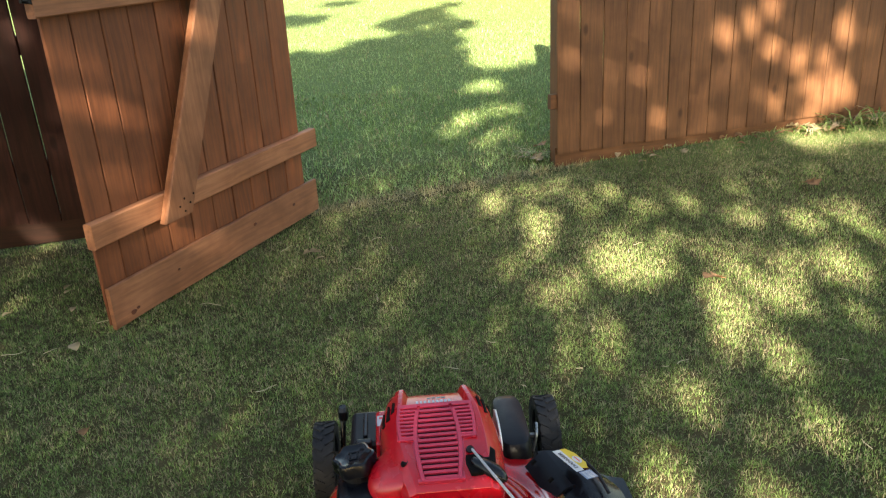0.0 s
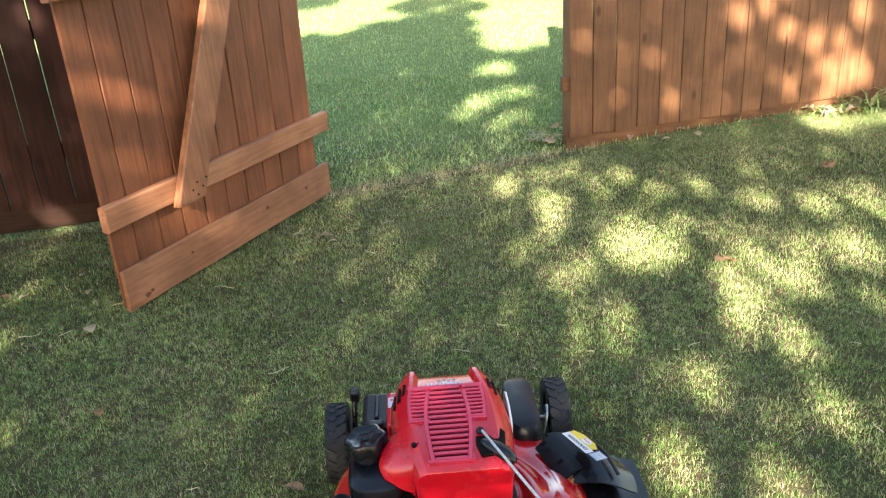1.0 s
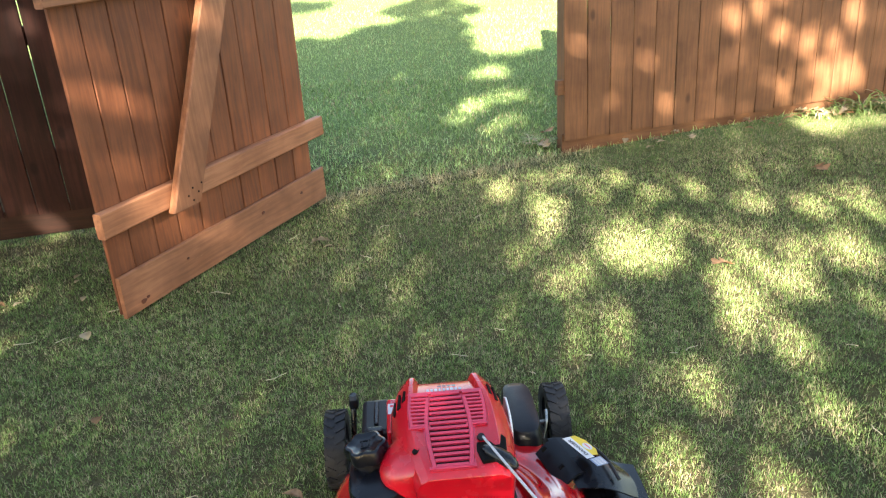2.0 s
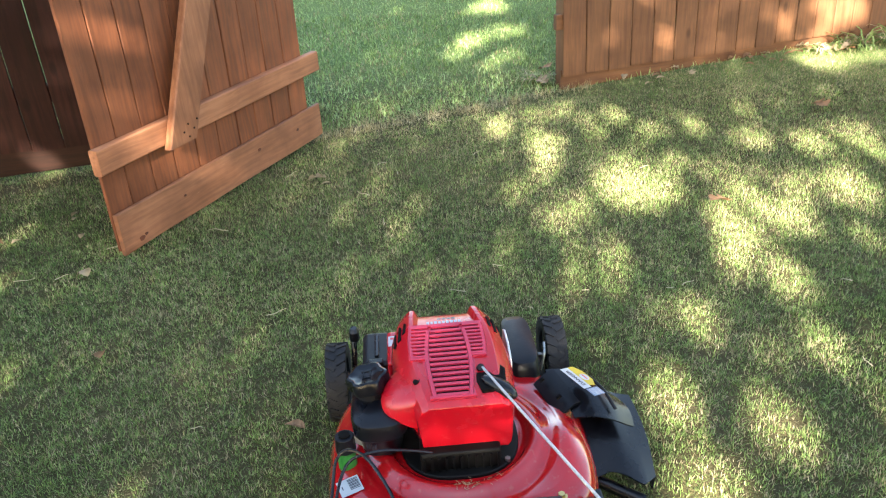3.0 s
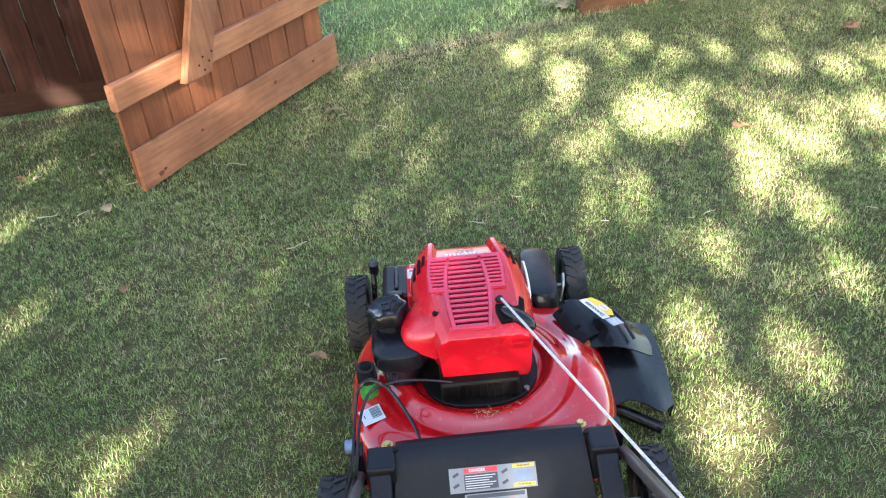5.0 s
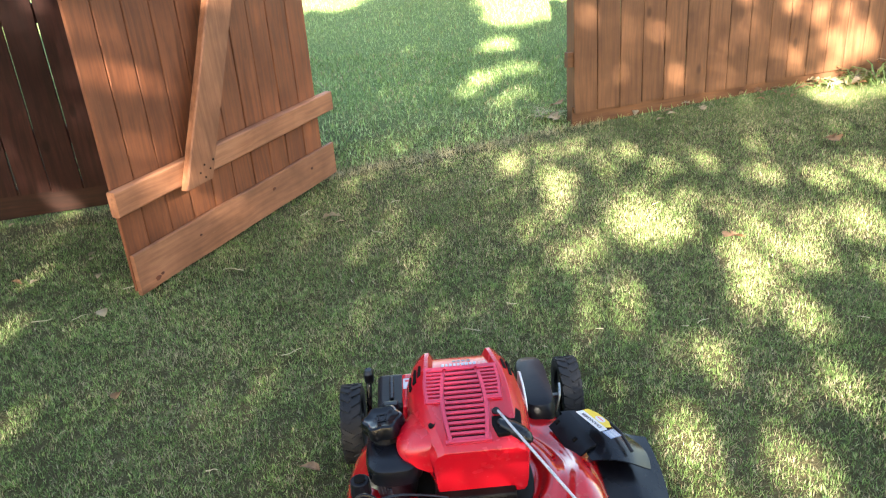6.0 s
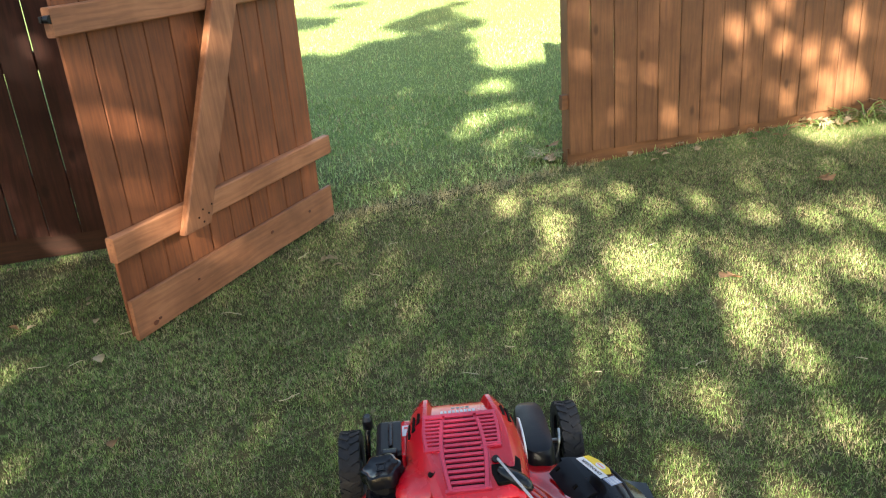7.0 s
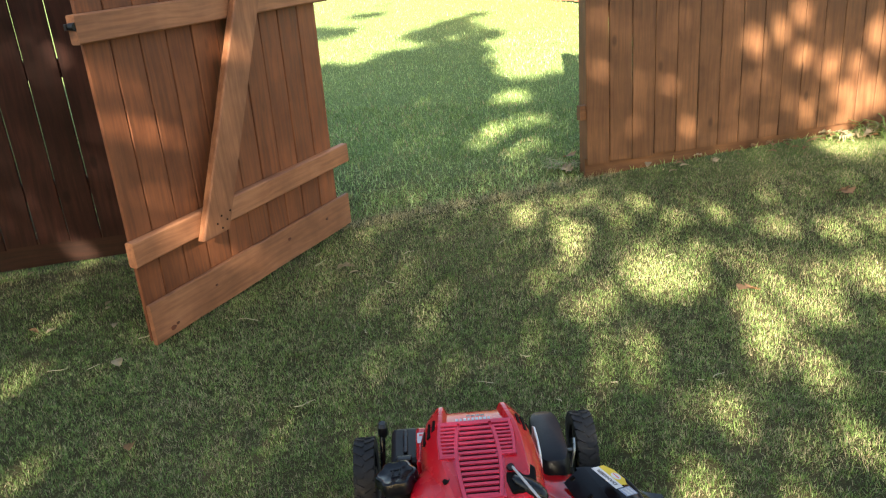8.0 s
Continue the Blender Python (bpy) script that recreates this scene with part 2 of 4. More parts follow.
INK = solid("dark_label_ink", (0.03, 0.035, 0.05), 0.4, bump=0)
BLUE_INK = solid("grey_blue_label", (0.12, 0.17, 0.26), 0.4, bump=0)
YELLOW = solid("yellow_label", (0.52, 0.36, 0.02), 0.4, vary=0.05, bump=0)
RED_INK = solid("red_label_ink", (0.55, 0.03, 0.04), 0.4, bump=0)
ROPE = solid("white_braided_rope", (0.5, 0.47, 0.46), 0.8, vary=0.25, scale=300, bump=0.6)
TUBE = solid("dark_handle_tube", (0.045, 0.04, 0.038), 0.4, vary=0.2)


# ---- building helpers ----
def part(name, bm, mat, parent, label="", m=None, smooth=False, bevel=0.0, rounded=0):
    """Links a bmesh as one mesh object under a thing or a part."""
    me = bpy.data.meshes.new(name)
    if smooth:
        for e in bm.edges:
            e.smooth = e.calc_face_angle(0.0) < radians(38)
    bm.to_mesh(me)
    bm.free()
    me.materials.append(mat)
    if smooth:
        for p in me.polygons:
            p.use_smooth = True
    ob = new(name, me)
    ob.parent = parent
    if m is not None:
        ob.matrix_basis = m
    if label:
        ob["label"] = label
    if rounded:
        md = ob.modifiers.new("rounded", "SUBSURF")
        md.levels = md.render_levels = rounded
    if bevel:
        md = ob.modifiers.new("bevel", "BEVEL")
        md.width, md.segments, md.limit_method, md.angle_limit = bevel, 3, "ANGLE", radians(28)
    return ob


def piece(name, me, parent, m):
    ob = new(name, me)
    ob.parent = parent
    ob.matrix_basis = m
    return ob


def thing(name, m, label, category, group="", kind=""):
    ob = new(name)
    ob.matrix_basis = m
    return tagged(ob, label, category, group, kind)


def box(x0, x1, y0, y1, z0, z1, bm=None):
    bm = bm or bmesh.new()
    bmesh.ops.create_cube(bm, size=1.0, matrix=Matrix.Translation(((x0 + x1) / 2, (y0 + y1) / 2, (z0 + z1) / 2)) @ Matrix.Diagonal((x1 - x0, y1 - y0, z1 - z0, 1)))
    return bm


def cyl(r0, r1, h, seg=24, m=Matrix(), bm=None):
    """A cylinder or cone along local z from 0 to h."""
    bm = bm or bmesh.new()
    bmesh.ops.create_cone(bm, cap_ends=True, segments=seg, radius1=r0, radius2=r1, depth=h, matrix=m @ Matrix.Translation((0, 0, h / 2)))
    return bm


def loft(rings, closed_ends=True):
    """Skins a row of closed rings of equal count."""
    bm = bmesh.new()
    rows = [[bm.verts.new(p) for p in ring] for ring in rings]
    for a, b in zip(rows, rows[1:]):
        n = len(a)
        for k in range(n):
            bm.faces.new((a[k], a[(k + 1) % n], b[(k + 1) % n], b[k]))
    if closed_ends:
        bm.faces.new(rows[0][::-1])
        bm.faces.new(rows[-1])
    bmesh.ops.recalc_face_normals(bm, faces=bm.faces)
    return bm


def sheet(grid, thick):
    """A curved sheet through a grid of points, with thickness."""
    bm = bmesh.new()
    rows = [[bm.verts.new(p) for p in row] for row in grid]
    for a, b in zip(rows, rows[1:]):
        for k in range(len(a) - 1):
            bm.faces.new((a[k], a[k + 1], b[k + 1], b[k]))
    bmesh.ops.recalc_face_normals(bm, faces=bm.faces)
    bmesh.ops.solidify(bm, geom=bm.faces[:], thickness=thick)
    return bm


def tube(points, r, seg=10, tip=None):
    """A round bar through points, smoothed."""
    pts = [Vector(p) for p in points]
    path = []
    for k in range(len(pts) - 1):
        p0, p1, p2, p3 = pts[max(k - 1, 0)], pts[k], pts[k + 1], pts[min(k + 2, len(pts) - 1)]
        steps = 1 if len(pts) == 2 else 7
        for q in range(steps):
            u = q / steps
            path.append(0.5 * (2 * p1 + (p2 - p0) * u + (2 * p0 - 5 * p1 + 4 * p2 - p3) * u * u + (3 * p1 - p0 - 3 * p2 + p3) * u ** 3))
    path.append(pts[-1])
    rings, side = [], None
    for k, p in enumerate(path):
        d = (path[min(k + 1, len(path) - 1)] - path[max(k - 1, 0)]).normalized()
        if side is None:
            side = d.orthogonal().normalized()
        side = (side - d * side.dot(d)).normalized()
        up = d.cross(side)
        rr = r if tip is None else r + (tip - r) * k / (len(path) - 1)
        rings.append([p + (side * math.cos(a) + up * math.sin(a)) * rr for a in (2 * math.pi * j / seg for j in range(seg))])
    return loft(rings)


def plank(width, length, thick, rng, bow=0.0015, bevel=0.003):
    """A board along z from 0, x across, front at y = 0, with eased and slightly uneven edges."""
    rings = []
    n = 7
    for k in range(n):
        z = length * k / (n - 1)
        a, b = rng.uniform(-bow, bow), rng.uniform(-bow, bow)
        f = rng.uniform(-bow, bow) * 0.5
        e = bevel
        x0, x1, y0, y1 = a, width + b, f, thick + f
        rings.append([(x0, y0 + e, z), (x0 + e, y0, z), (x1 - e, y0, z), (x1, y0 + e, z), (x1, y1 - e, z), (x1 - e, y1, z), (x0 + e, y1, z), (x0, y1 - e, z)])
    return loft(rings)


def mesh_of(bm, name, mat):
    me = bpy.data.meshes.new(name)
    bm.to_mesh(me)
    bm.free()
    me.materials.append(mat)
    return me


def along(a, b):
    """A frame at a on the ground whose x runs towards b and whose y points away behind the wall's face."""
    return pose(a[0], a[1], 0, 0, 0, math.degrees(math.atan2(b[1] - a[1], b[0] - a[0])))


# ---- ground ----
def rise(x, y):
    """Height of the lawn: level inside, climbing gently beyond the fence line, with small dips."""
    d = np.maximum(0.0, y - 4.5)
    hill = 0.05 * np.minimum(d, 25.0)
    return hill + 0.008 * np.sin(x * 1.7 + 0.6 * y) * np.sin(y * 1.3 - 0.4 * x)


def build_ground():
    xs = np.unique(np.concatenate([np.linspace(-8, 8, 81), np.array([-2500, -600, -150, -60, -30, -15, 15, 30, 60, 150, 600, 2500.0])]))
    ys = np.unique(np.concatenate([np.linspace(-4, 18, 111), np.array([-2500, -600, -150, -60, -30, -12, 24, 30, 60, 150, 600, 2500.0])]))
    X, Y = np.meshgrid(xs, ys)
    Z = rise(X, Y)
    verts = np.stack([X.ravel(), Y.ravel(), Z.ravel()], 1)
    n = len(xs)
    faces = [(j * n + i, j * n + i + 1, (j + 1) * n + i + 1, (j + 1) * n + i) for j in range(len(ys) - 1) for i in range(n - 1)]
    me = bpy.data.meshes.new("ground")
    me.from_pydata(verts.tolist(), [], faces)
    for p in me.polygons:
        p.use_smooth = True
    me.materials.append(SOIL)
    tagged(new("ground", me), "mown lawn soil with brown thatch between grass blades", "ground", kind="structure")


build_ground()


def tufts(rng, centres, per, spread):
    """Several blades springing from each centre; their roots and the way that they fall."""
    off = rng.normal(0, spread, (len(centres) * per, 2))
    return np.repeat(centres, per, 0) + off, np.arctan2(off[:, 1], off[:, 0]) + rng.normal(0, 0.7, len(off))


def blades(name, xy, length, width, lean, mat, label, rng, bent=True, fall=None):
    """Grass: tapered, bent blades rooted at xy, one mesh."""
    n = len(xy)
    L = length * rng.uniform(0.55, 1.25, n)
    W = width * rng.uniform(0.7, 1.25, n)
    az = rng.uniform(0, 2 * np.pi, n) if fall is None else fall
    tilt = np.abs(rng.normal(0, lean, n)) + 0.12
    d = np.stack([np.cos(az), np.sin(az)], 1)
    tw = az + np.pi / 2 + rng.normal(0, 0.5, n)
    s = np.stack([np.cos(tw), np.sin(tw), np.zeros(n)], 1) * (W / 2)[:, None]
    root = np.stack([xy[:, 0], xy[:, 1], rise(xy[:, 0], xy[:, 1]) - 0.006], 1)
    h1, h2 = L * 0.5, L
    mid = root + np.stack([d[:, 0] * np.sin(tilt) * h1, d[:, 1] * np.sin(tilt) * h1, np.cos(tilt) * h1], 1)
    t2 = np.minimum(tilt * 1.75, 1.75)
    tip = mid + np.stack([d[:, 0] * np.sin(t2) * h1, d[:, 1] * np.sin(t2) * h1, np.cos(t2) * h1], 1)
    if bent:
        V = np.stack([root - s, root + s, mid + s * 0.8, mid - s * 0.8, tip], 1).reshape(-1, 3)
        base = (np.arange(n) * 5)[:, None]
        loops = np.concatenate([base + np.array([0, 1, 2, 3]), base + np.array([3, 2, 4])], 1).ravel()
        starts = (np.arange(n)[:, None] * 7 + np.array([0, 4])).ravel()
        count = 2 * n
    else:
        V = np.stack([root - s, root + s, tip], 1).reshape(-1, 3)
        loops = np.arange(n * 3)
        starts = np.arange(n) * 3
        count = n
    me = bpy.data.meshes.new(name)
    me.vertices.add(len(V))
    me.vertices.foreach_set("co", V.ravel())
    me.loops.add(len(loops))
    me.loops.foreach_set("vertex_index", loops.astype(np.int32))
    me.polygons.add(count)
    me.polygons.foreach_set("loop_start", starts.astype(np.int32))
    me.update(calc_edges=True)
    me.materials.append(mat)
    return tagged(new(name, me), label, "grass", kind="stuff")


GATE_A, GATE_B = Vector((-1.268, 2.548)), Vector((-0.75, 3.868))        # free edge, hinge edge
FENCE_A, FENCE_B = Vector((0.572, 4.479)), Vector((1.359, 4.790))
LEFT_A, LEFT_B = Vector((-0.80, 3.845)), Vector((-2.413, 3.30))


def strip_distance(x, y):
    """Distance to the fence line, which crosses the open gateway."""
    d = (FENCE_A - GATE_B).normalized()
    return np.abs((x - GATE_B.x) * -d.y + (y - GATE_B.y) * d.x)


def scatter(rng, n, x0, x1, y0, y1, keep):
    x, y = rng.uniform(x0, x1, n), rng.uniform(y0, y1, n)
    k = rng.uniform(0, 1, n) < keep(x, y)
    return np.stack([x[k], y[k]], 1)


def value_noise(x, y, f, seed):
    a = np.sin(x * f + seed) * np.cos(y * f * 1.13 - seed * 2) + 0.6 * np.sin(x * f * 2.3 - y * f * 1.9 + seed * 3) + 0.4 * np.cos(x * f * 3.7 + y * f * 4.3 + seed)
    return a / 2


def build_lawn():
    rng = np.random.default_rng(7)

    def wedge(x, y):
        return (np.abs(x - 0.1) < 0.68 * (y + 0.7)).astype(float)

    def near(x, y):
        thin = np.where(strip_distance(x, y) < 0.075, 0.22, 1.0)
        return wedge(x, y) * thin * (0.85 + 0.15 * value_noise(x, y, 5.0, 1.0))
    roots, fall = tufts(rng, scatter(rng, 54000, -2.2, 2.5, 0.6, 2.7, near), 13, 0.0065)
    blades("lawn_grass", roots, 0.0225, 0.0020, 0.7, GRASS, "short mown lawn grass, green with straw-coloured blades", rng, fall=fall)

    def middle(x, y):
        outside = (x - 0.572) * 0.367 - (y - 4.479) * 0.93 > -0.1
        return near(x, y) * np.maximum(outside, strip_distance(x, y) < 0.5) * np.clip(1.0 - 0.16 * (y - 2.7), 0.6, 1.0)
    roots, fall = tufts(rng, scatter(rng, 140000, -3.3, 3.5, 2.7, 5.6, middle), 9, 0.008)
    blades("mid_lawn_grass", roots, 0.024, 0.0028, 0.75, GRASS, "short mown lawn grass in dappled shade, green and straw", rng, bent=False, fall=fall)

    def around(x, y):
        return 1.0 - wedge(x, y) * (y > 0.6) * (y < 5.0)
    blades("side_lawn_grass", scatter(rng, 200000, -6.5, 6.5, -3.5, 6.5, around), 0.040, 0.012, 0.8, GRASS, "short mown lawn grass round the mower and fences", rng, bent=False)

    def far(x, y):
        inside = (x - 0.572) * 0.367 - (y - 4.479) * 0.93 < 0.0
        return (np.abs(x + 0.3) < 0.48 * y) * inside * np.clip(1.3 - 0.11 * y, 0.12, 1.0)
    blades("far_lawn_grass", scatter(rng, 420000, -6.0, 3.4, 3.9, 16.5, far), 0.045, 0.006, 0.7, FAR_GRASS, "longer green lawn grass beyond the gateway, its colour paled for the stronger light", rng)

    # dry patches, and a broad pale band added to brighten the shaded mid lawn
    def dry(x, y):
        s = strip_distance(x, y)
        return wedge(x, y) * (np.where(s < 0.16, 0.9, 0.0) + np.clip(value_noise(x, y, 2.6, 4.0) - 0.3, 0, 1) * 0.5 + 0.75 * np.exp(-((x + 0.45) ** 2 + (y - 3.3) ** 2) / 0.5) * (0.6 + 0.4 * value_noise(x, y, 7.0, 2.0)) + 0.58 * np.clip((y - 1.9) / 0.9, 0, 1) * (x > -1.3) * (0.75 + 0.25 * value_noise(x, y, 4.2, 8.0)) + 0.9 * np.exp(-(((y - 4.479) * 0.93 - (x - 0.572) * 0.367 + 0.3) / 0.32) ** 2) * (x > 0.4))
    blades("dry_and_brightening_grass", scatter(rng, 330000, -3.2, 3.6, 0.8, 5.2, dry), 0.026, 0.0022, 1.0, STRAW, "dry straw-coloured grass and thatch along the fence line, with pale blades brightening the mid lawn", rng)

    t, off = rng.uniform(-0.05, 1.12, 2600), rng.normal(0, 0.035, 2600)
    line = np.array(FENCE_A - GATE_B)
    ends = np.array(GATE_B)[None] + t[:, None] * line[None] + off[:, None] * np.array([-line[1], line[0]])[None] / np.hypot(*line)
    blades("dead_stalks", ends, 0.055, 0.0035, 1.5, STRAW, "tangled dead grass stalks along the gateway threshold", rng)


build_lawn()

# ---- fences and gate ----
rng = random.Random(11)


def build_fence(name, a, b, count, pitch, height, foot, mat, label, lean, kick, out=0.0, posts=(0.0, 2.4), kick_mat=None, group="garden fence", slit=0.005):
    """Upright boards nailed to rails on the far side, over a long kick board."""
    root = thing(name, along(a, b), label, "fence", group)
    made = []
    for _ in range(6):
        bm = plank(pitch - slit, height - foot, 0.016, rng)
        bm.transform(Matrix(((1, 0, lean, 0), (0, 1, 0, 0), (0, 0, 1, 0), (0, 0, 0, 1))))
        made.append(mesh_of(bm, "board", mat))
    for k in range(count):
        w = Matrix.Translation((k * pitch + lean * 0.06, rng.uniform(-0.001, 0.001), foot + rng.uniform(-0.007, 0.007)))
        piece("board", made[k % 6], root, w)
    length = count * pitch
    turn = Matrix.Rotation(radians(90), 4, "Y")
    # the kick board lies behind the boards' face and shows below them
    part("kick_board", plank(0.14, length + 0.01, 0.02, rng), kick_mat or mat, root, "long rot board along the ground", Matrix.Translation((-0.004, kick, foot + 0.03)) @ turn)
    for z in (0.44, 1.0, 1.6):
        end = out if z < 0.5 else 0.0
        part("rail", plank(0.085, length + end, 0.038, rng), mat, root, "", Matrix.Translation((-end, 0.018, z)) @ turn)
    for x in posts:
        part("post", box(x, x + 0.09, 0.058, 0.148, -0.3, height), mat, root, "square timber post", bevel=0.004)
    return root


build_fence("wooden_fence", FENCE_A, FENCE_B, 30, 0.147, 1.83, 0.092, FENCE_WOOD, "sunlit reddish-brown upright board fence beside the gateway", -0.012, 0.030, out=0.04, posts=(0.02, 2.4))
left_dir = (LEFT_B - LEFT_A).normalized()
left_far = LEFT_A + left_dir * 4.2
build_fence("wooden_fence", left_far, LEFT_A, 29, 0.145, 1.83, 0.14, SHADE_WOOD, "brown board fence behind the open gate, its shade darkened into the wood", -0.01, 0.004, posts=(4.08, 1.7), slit=0.0042, kick_mat=SHADE_KICK_WOOD)


def build_gate():
    L = (GATE_B - GATE_A).length
    root = thing("wooden_gate", along(GATE_A, GATE_B), "open reddish-brown wooden gate with rails and diagonal brace", "gate")
    turn = Matrix.Rotation(radians(90), 4, "Y")
    widths = (0.115, 0.13, 0.13, 0.135, 0.14, 0.14, 0.13, 0.135, 0.145, 0.145)
    x = 0.0
    for k, w in enumerate(widths):
        bm = plank(w - 0.005, 1.78, 0.016, rng)
        for v in bm.verts:
            v.co.x += (-0.010 + 0.018 * (x + v.co.x) / L) * v.co.z
        piece("board", mesh_of(bm, "board", GATE_WOOD), root, Matrix.Translation((x, rng.uniform(0, 0.003), 0.03 + rng.uniform(-0.004, 0.004))))
        x += w
    for z, x0, ln in ((0.447, -0.034, L + 0.045), (1.243, -0.060, L + 0.045)):
        part("rail", plank(0.095, ln, 0.038, rng, bevel=0.005), RAIL_WOOD, root, "thick horizontal rail", Matrix.Translation((x0, -0.040, z)) @ turn)
    part("kick_board", plank(0.165, L + 0.002, 0.019, rng), RAIL_WOOD, root, "wide bottom board with knots", Matrix.Translation((-0.004, -0.021, 0.185)) @ turn)
    part("rail", plank(0.09, L, 0.038, rng), RAIL_WOOD, root, "", Matrix.Translation((-0.02, -0.040, 1.74)) @ turn)
    # brace from low on the free side up towards the hinge, its ends cut level
    slant = Matrix(((1, 0, 0.475, 0), (0, 1, 0, 0), (0, 0, 1, 0), (0, 0, 0, 1)))
    bm = plank(0.160, 0.905, 0.034, rng, bevel=0.005)
    bm.transform(slant)
    part("brace", bm, RAIL_WOOD, root, "diagonal brace with nail heads", Matrix.Translation((0.278, -0.076, 0.342)))
    # knots in the bottom board
    for kx, kz, kr in ((0.09, 0.050, 0.010), (0.115, 0.058, 0.006), (0.36, 0.115, 0.005), (0.88, 0.125, 0.008), (1.20, 0.115, 0.007)):
        part("knot", loft([[(kx + kr * q * 1.5 * math.cos(a) * (1 + 0.18 * math.sin(3 * a + kx * 9)), y, kz + kr * q * math.sin(a)) for a in (2 * math.pi * j / 14 for j in range(14))] for y, q in ((-0.016, 1.0), (-0.0218, 1.0), (-0.0226, 0.7))]), KNOT_WOOD, root)
    nail = mesh_of(cyl(0.0045, 0.004, 0.003, 8, Matrix.Rotation(radians(90), 4, "X")), "nail", HOLE_NAIL_BLACK)
    for nx, nz in ((0.37, 0.385), (0.40, 0.41), (0.43, 0.385), (0.455, 0.415), (0.395, 0.36)):
        piece("nail", nail, root, Matrix.Translation((nx, -0.0755, nz)))
    latch = part("latch", box(-0.075, 0.03, -0.012, 0.0, 1.195, 1.215), BLACK, root, "black steel gate latch bar", bevel=0.002)
    part("knob", cyl(0.012, 0.014, 0.03, 16, Matrix.Translation((-0.06, -0.008, 1.205)) @ Matrix.Rotation(radians(90), 4, "X")), BLACK, latch)


build_gate()


def build_far_fence():
    a = Vector((-1.2, 15.5))
    d = (Vector((1.3215, 11.672)) - Vector((0.839, 12.402))).normalized()
    root = thing("distant_fence", along(a, a + d), "reddish board fence across the far sunny lawn", "fence", "garden fence")
    root.location.z = 0.40
    me = mesh_of(plank(0.14, 1.7, 0.016, rng), "board", FAR_WOOD)
    for k in range(46):
        piece("board", me, root, Matrix.Translation((k * 0.15 - 0.4, 0, rng.uniform(-0.01, 0.01))))
    for z in (0.3, 1.3):
        part("rail", box(-0.4, 6.5, 0.02, 0.06, z, z + 0.09), FAR_WOOD, root)


build_far_fence()


# ---- lawn mower ----
def text_bm(body, size, depth=0.0):
    cu = bpy.data.curves.new("lettering", "FONT")
    cu.offset = size * 0.035
    cu.body, cu.size, cu.extrude, cu.align_x, cu.align_y = body, size, depth, "CENTER", "CENTER"
    ob = new("lettering", cu)
    bpy.context.view_layer.update()
    me = bpy.data.meshes.new_from_object(ob.evaluated_get(bpy.context.evaluated_depsgraph_get()))
    bpy.data.objects.remove(ob)
    bm = bmesh.new()
    bm.from_mesh(me)
    return bm


def flat(w, h, t=0.0006):
    return box(-w / 2, w / 2, -h / 2, h / 2, 0, t)


def rounded_slab(points, z0, z1):
    bm = bmesh.new()
    f = bm.faces.new([bm.verts.new((x, y, z0)) for x, y in points])
    up = bmesh.ops.extrude_face_region(bm, geom=[f])
    for v in (g for g in up["geom"] if isinstance(g, bmesh.types.BMVert)):
        v.co.z = z1
    bmesh.ops.recalc_face_normals(bm, faces=bm.faces)
    return bm


def superellipse(a, b, n, k=40):
    pts = []
    for j in range(k):
        t = 2 * math.pi * j / k
        c, s = math.cos(t), math.sin(t)
        pts.append((a * math.copysign(abs(c) ** (2 / n), c), b * math.copysign(abs(s) ** (2 / n), s)))
    return pts


def tyre_bm(r, w):
    """A tyre with chevron lugs, its axle along x."""
    prof = [(-w / 2 + 0.004, r * 0.66), (-w / 2, r * 0.75), (-w / 2, r * 0.9), (-w / 2 + 0.005, r * 0.965), (w / 2 - 0.005, r * 0.965), (w / 2, r * 0.9), (w / 2, r * 0.75), (w / 2 - 0.004, r * 0.66)]
    seg = 48
    bm = bmesh.new()
    rows = [[bm.verts.new((x, q * math.cos(a), q * math.sin(a))) for x, q in prof] for a in (2 * math.pi * j / seg for j in range(seg))]
    for j in range(seg):
        a, b = rows[j], rows[(j + 1) % seg]
        for k in range(len(prof)):
            k2 = (k + 1) % len(prof)
            bm.faces.new((a[k], a[k2], b[k2], b[k]))
    for j in range(22):
        t = 2 * math.pi * j / 22
        for side in (-1, 1):
            m = Matrix.Rotation(t + (math.pi / 22 if side > 0 else 0), 4, "X") @ Matrix.Translation((side * w * 0.25, 0, r * 0.97)) @ Matrix.Rotation(side * 0.55, 4, "Z") @ Matrix.Diagonal((w * 0.5, r * 0.085, r * 0.06, 1))
            bmesh.ops.create_cube(bm, size=1.0, matrix=m)
            m = Matrix.Rotation(t + (math.pi / 22 if side > 0 else 0) + 0.12, 4, "X") @ Matrix.Translation((side * w * 0.43, 0, r * 0.955)) @ Matrix.Diagonal((w * 0.14, r * 0.16, r * 0.06, 1))
            bmesh.ops.create_cube(bm, size=1.0, matrix=m)
    bmesh.ops.recalc_face_normals(bm, faces=bm.faces)
    return bm


def rim_bm(r, w):
    rx = Matrix.Rotation(radians(90), 4, "Y")
    bm = cyl(r * 0.68, r * 0.68, w * 0.5, 32, Matrix.Translation((-w * 0.25, 0, 0)) @ rx)
    cyl(r * 0.25, r * 0.2, w * 0.95, 20, Matrix.Translation((-w * 0.475, 0, 0)) @ rx, bm)
    for j in range(5):
        m = Matrix.Rotation(2 * math.pi * j / 5, 4, "X") @ Matrix.Translation((0, 0, r * 0.42)) @ Matrix.Diagonal((w * 0.75, r * 0.16, r * 0.46, 1))
        bmesh.ops.create_cube(bm, size=1.0, matrix=m)
    return bm


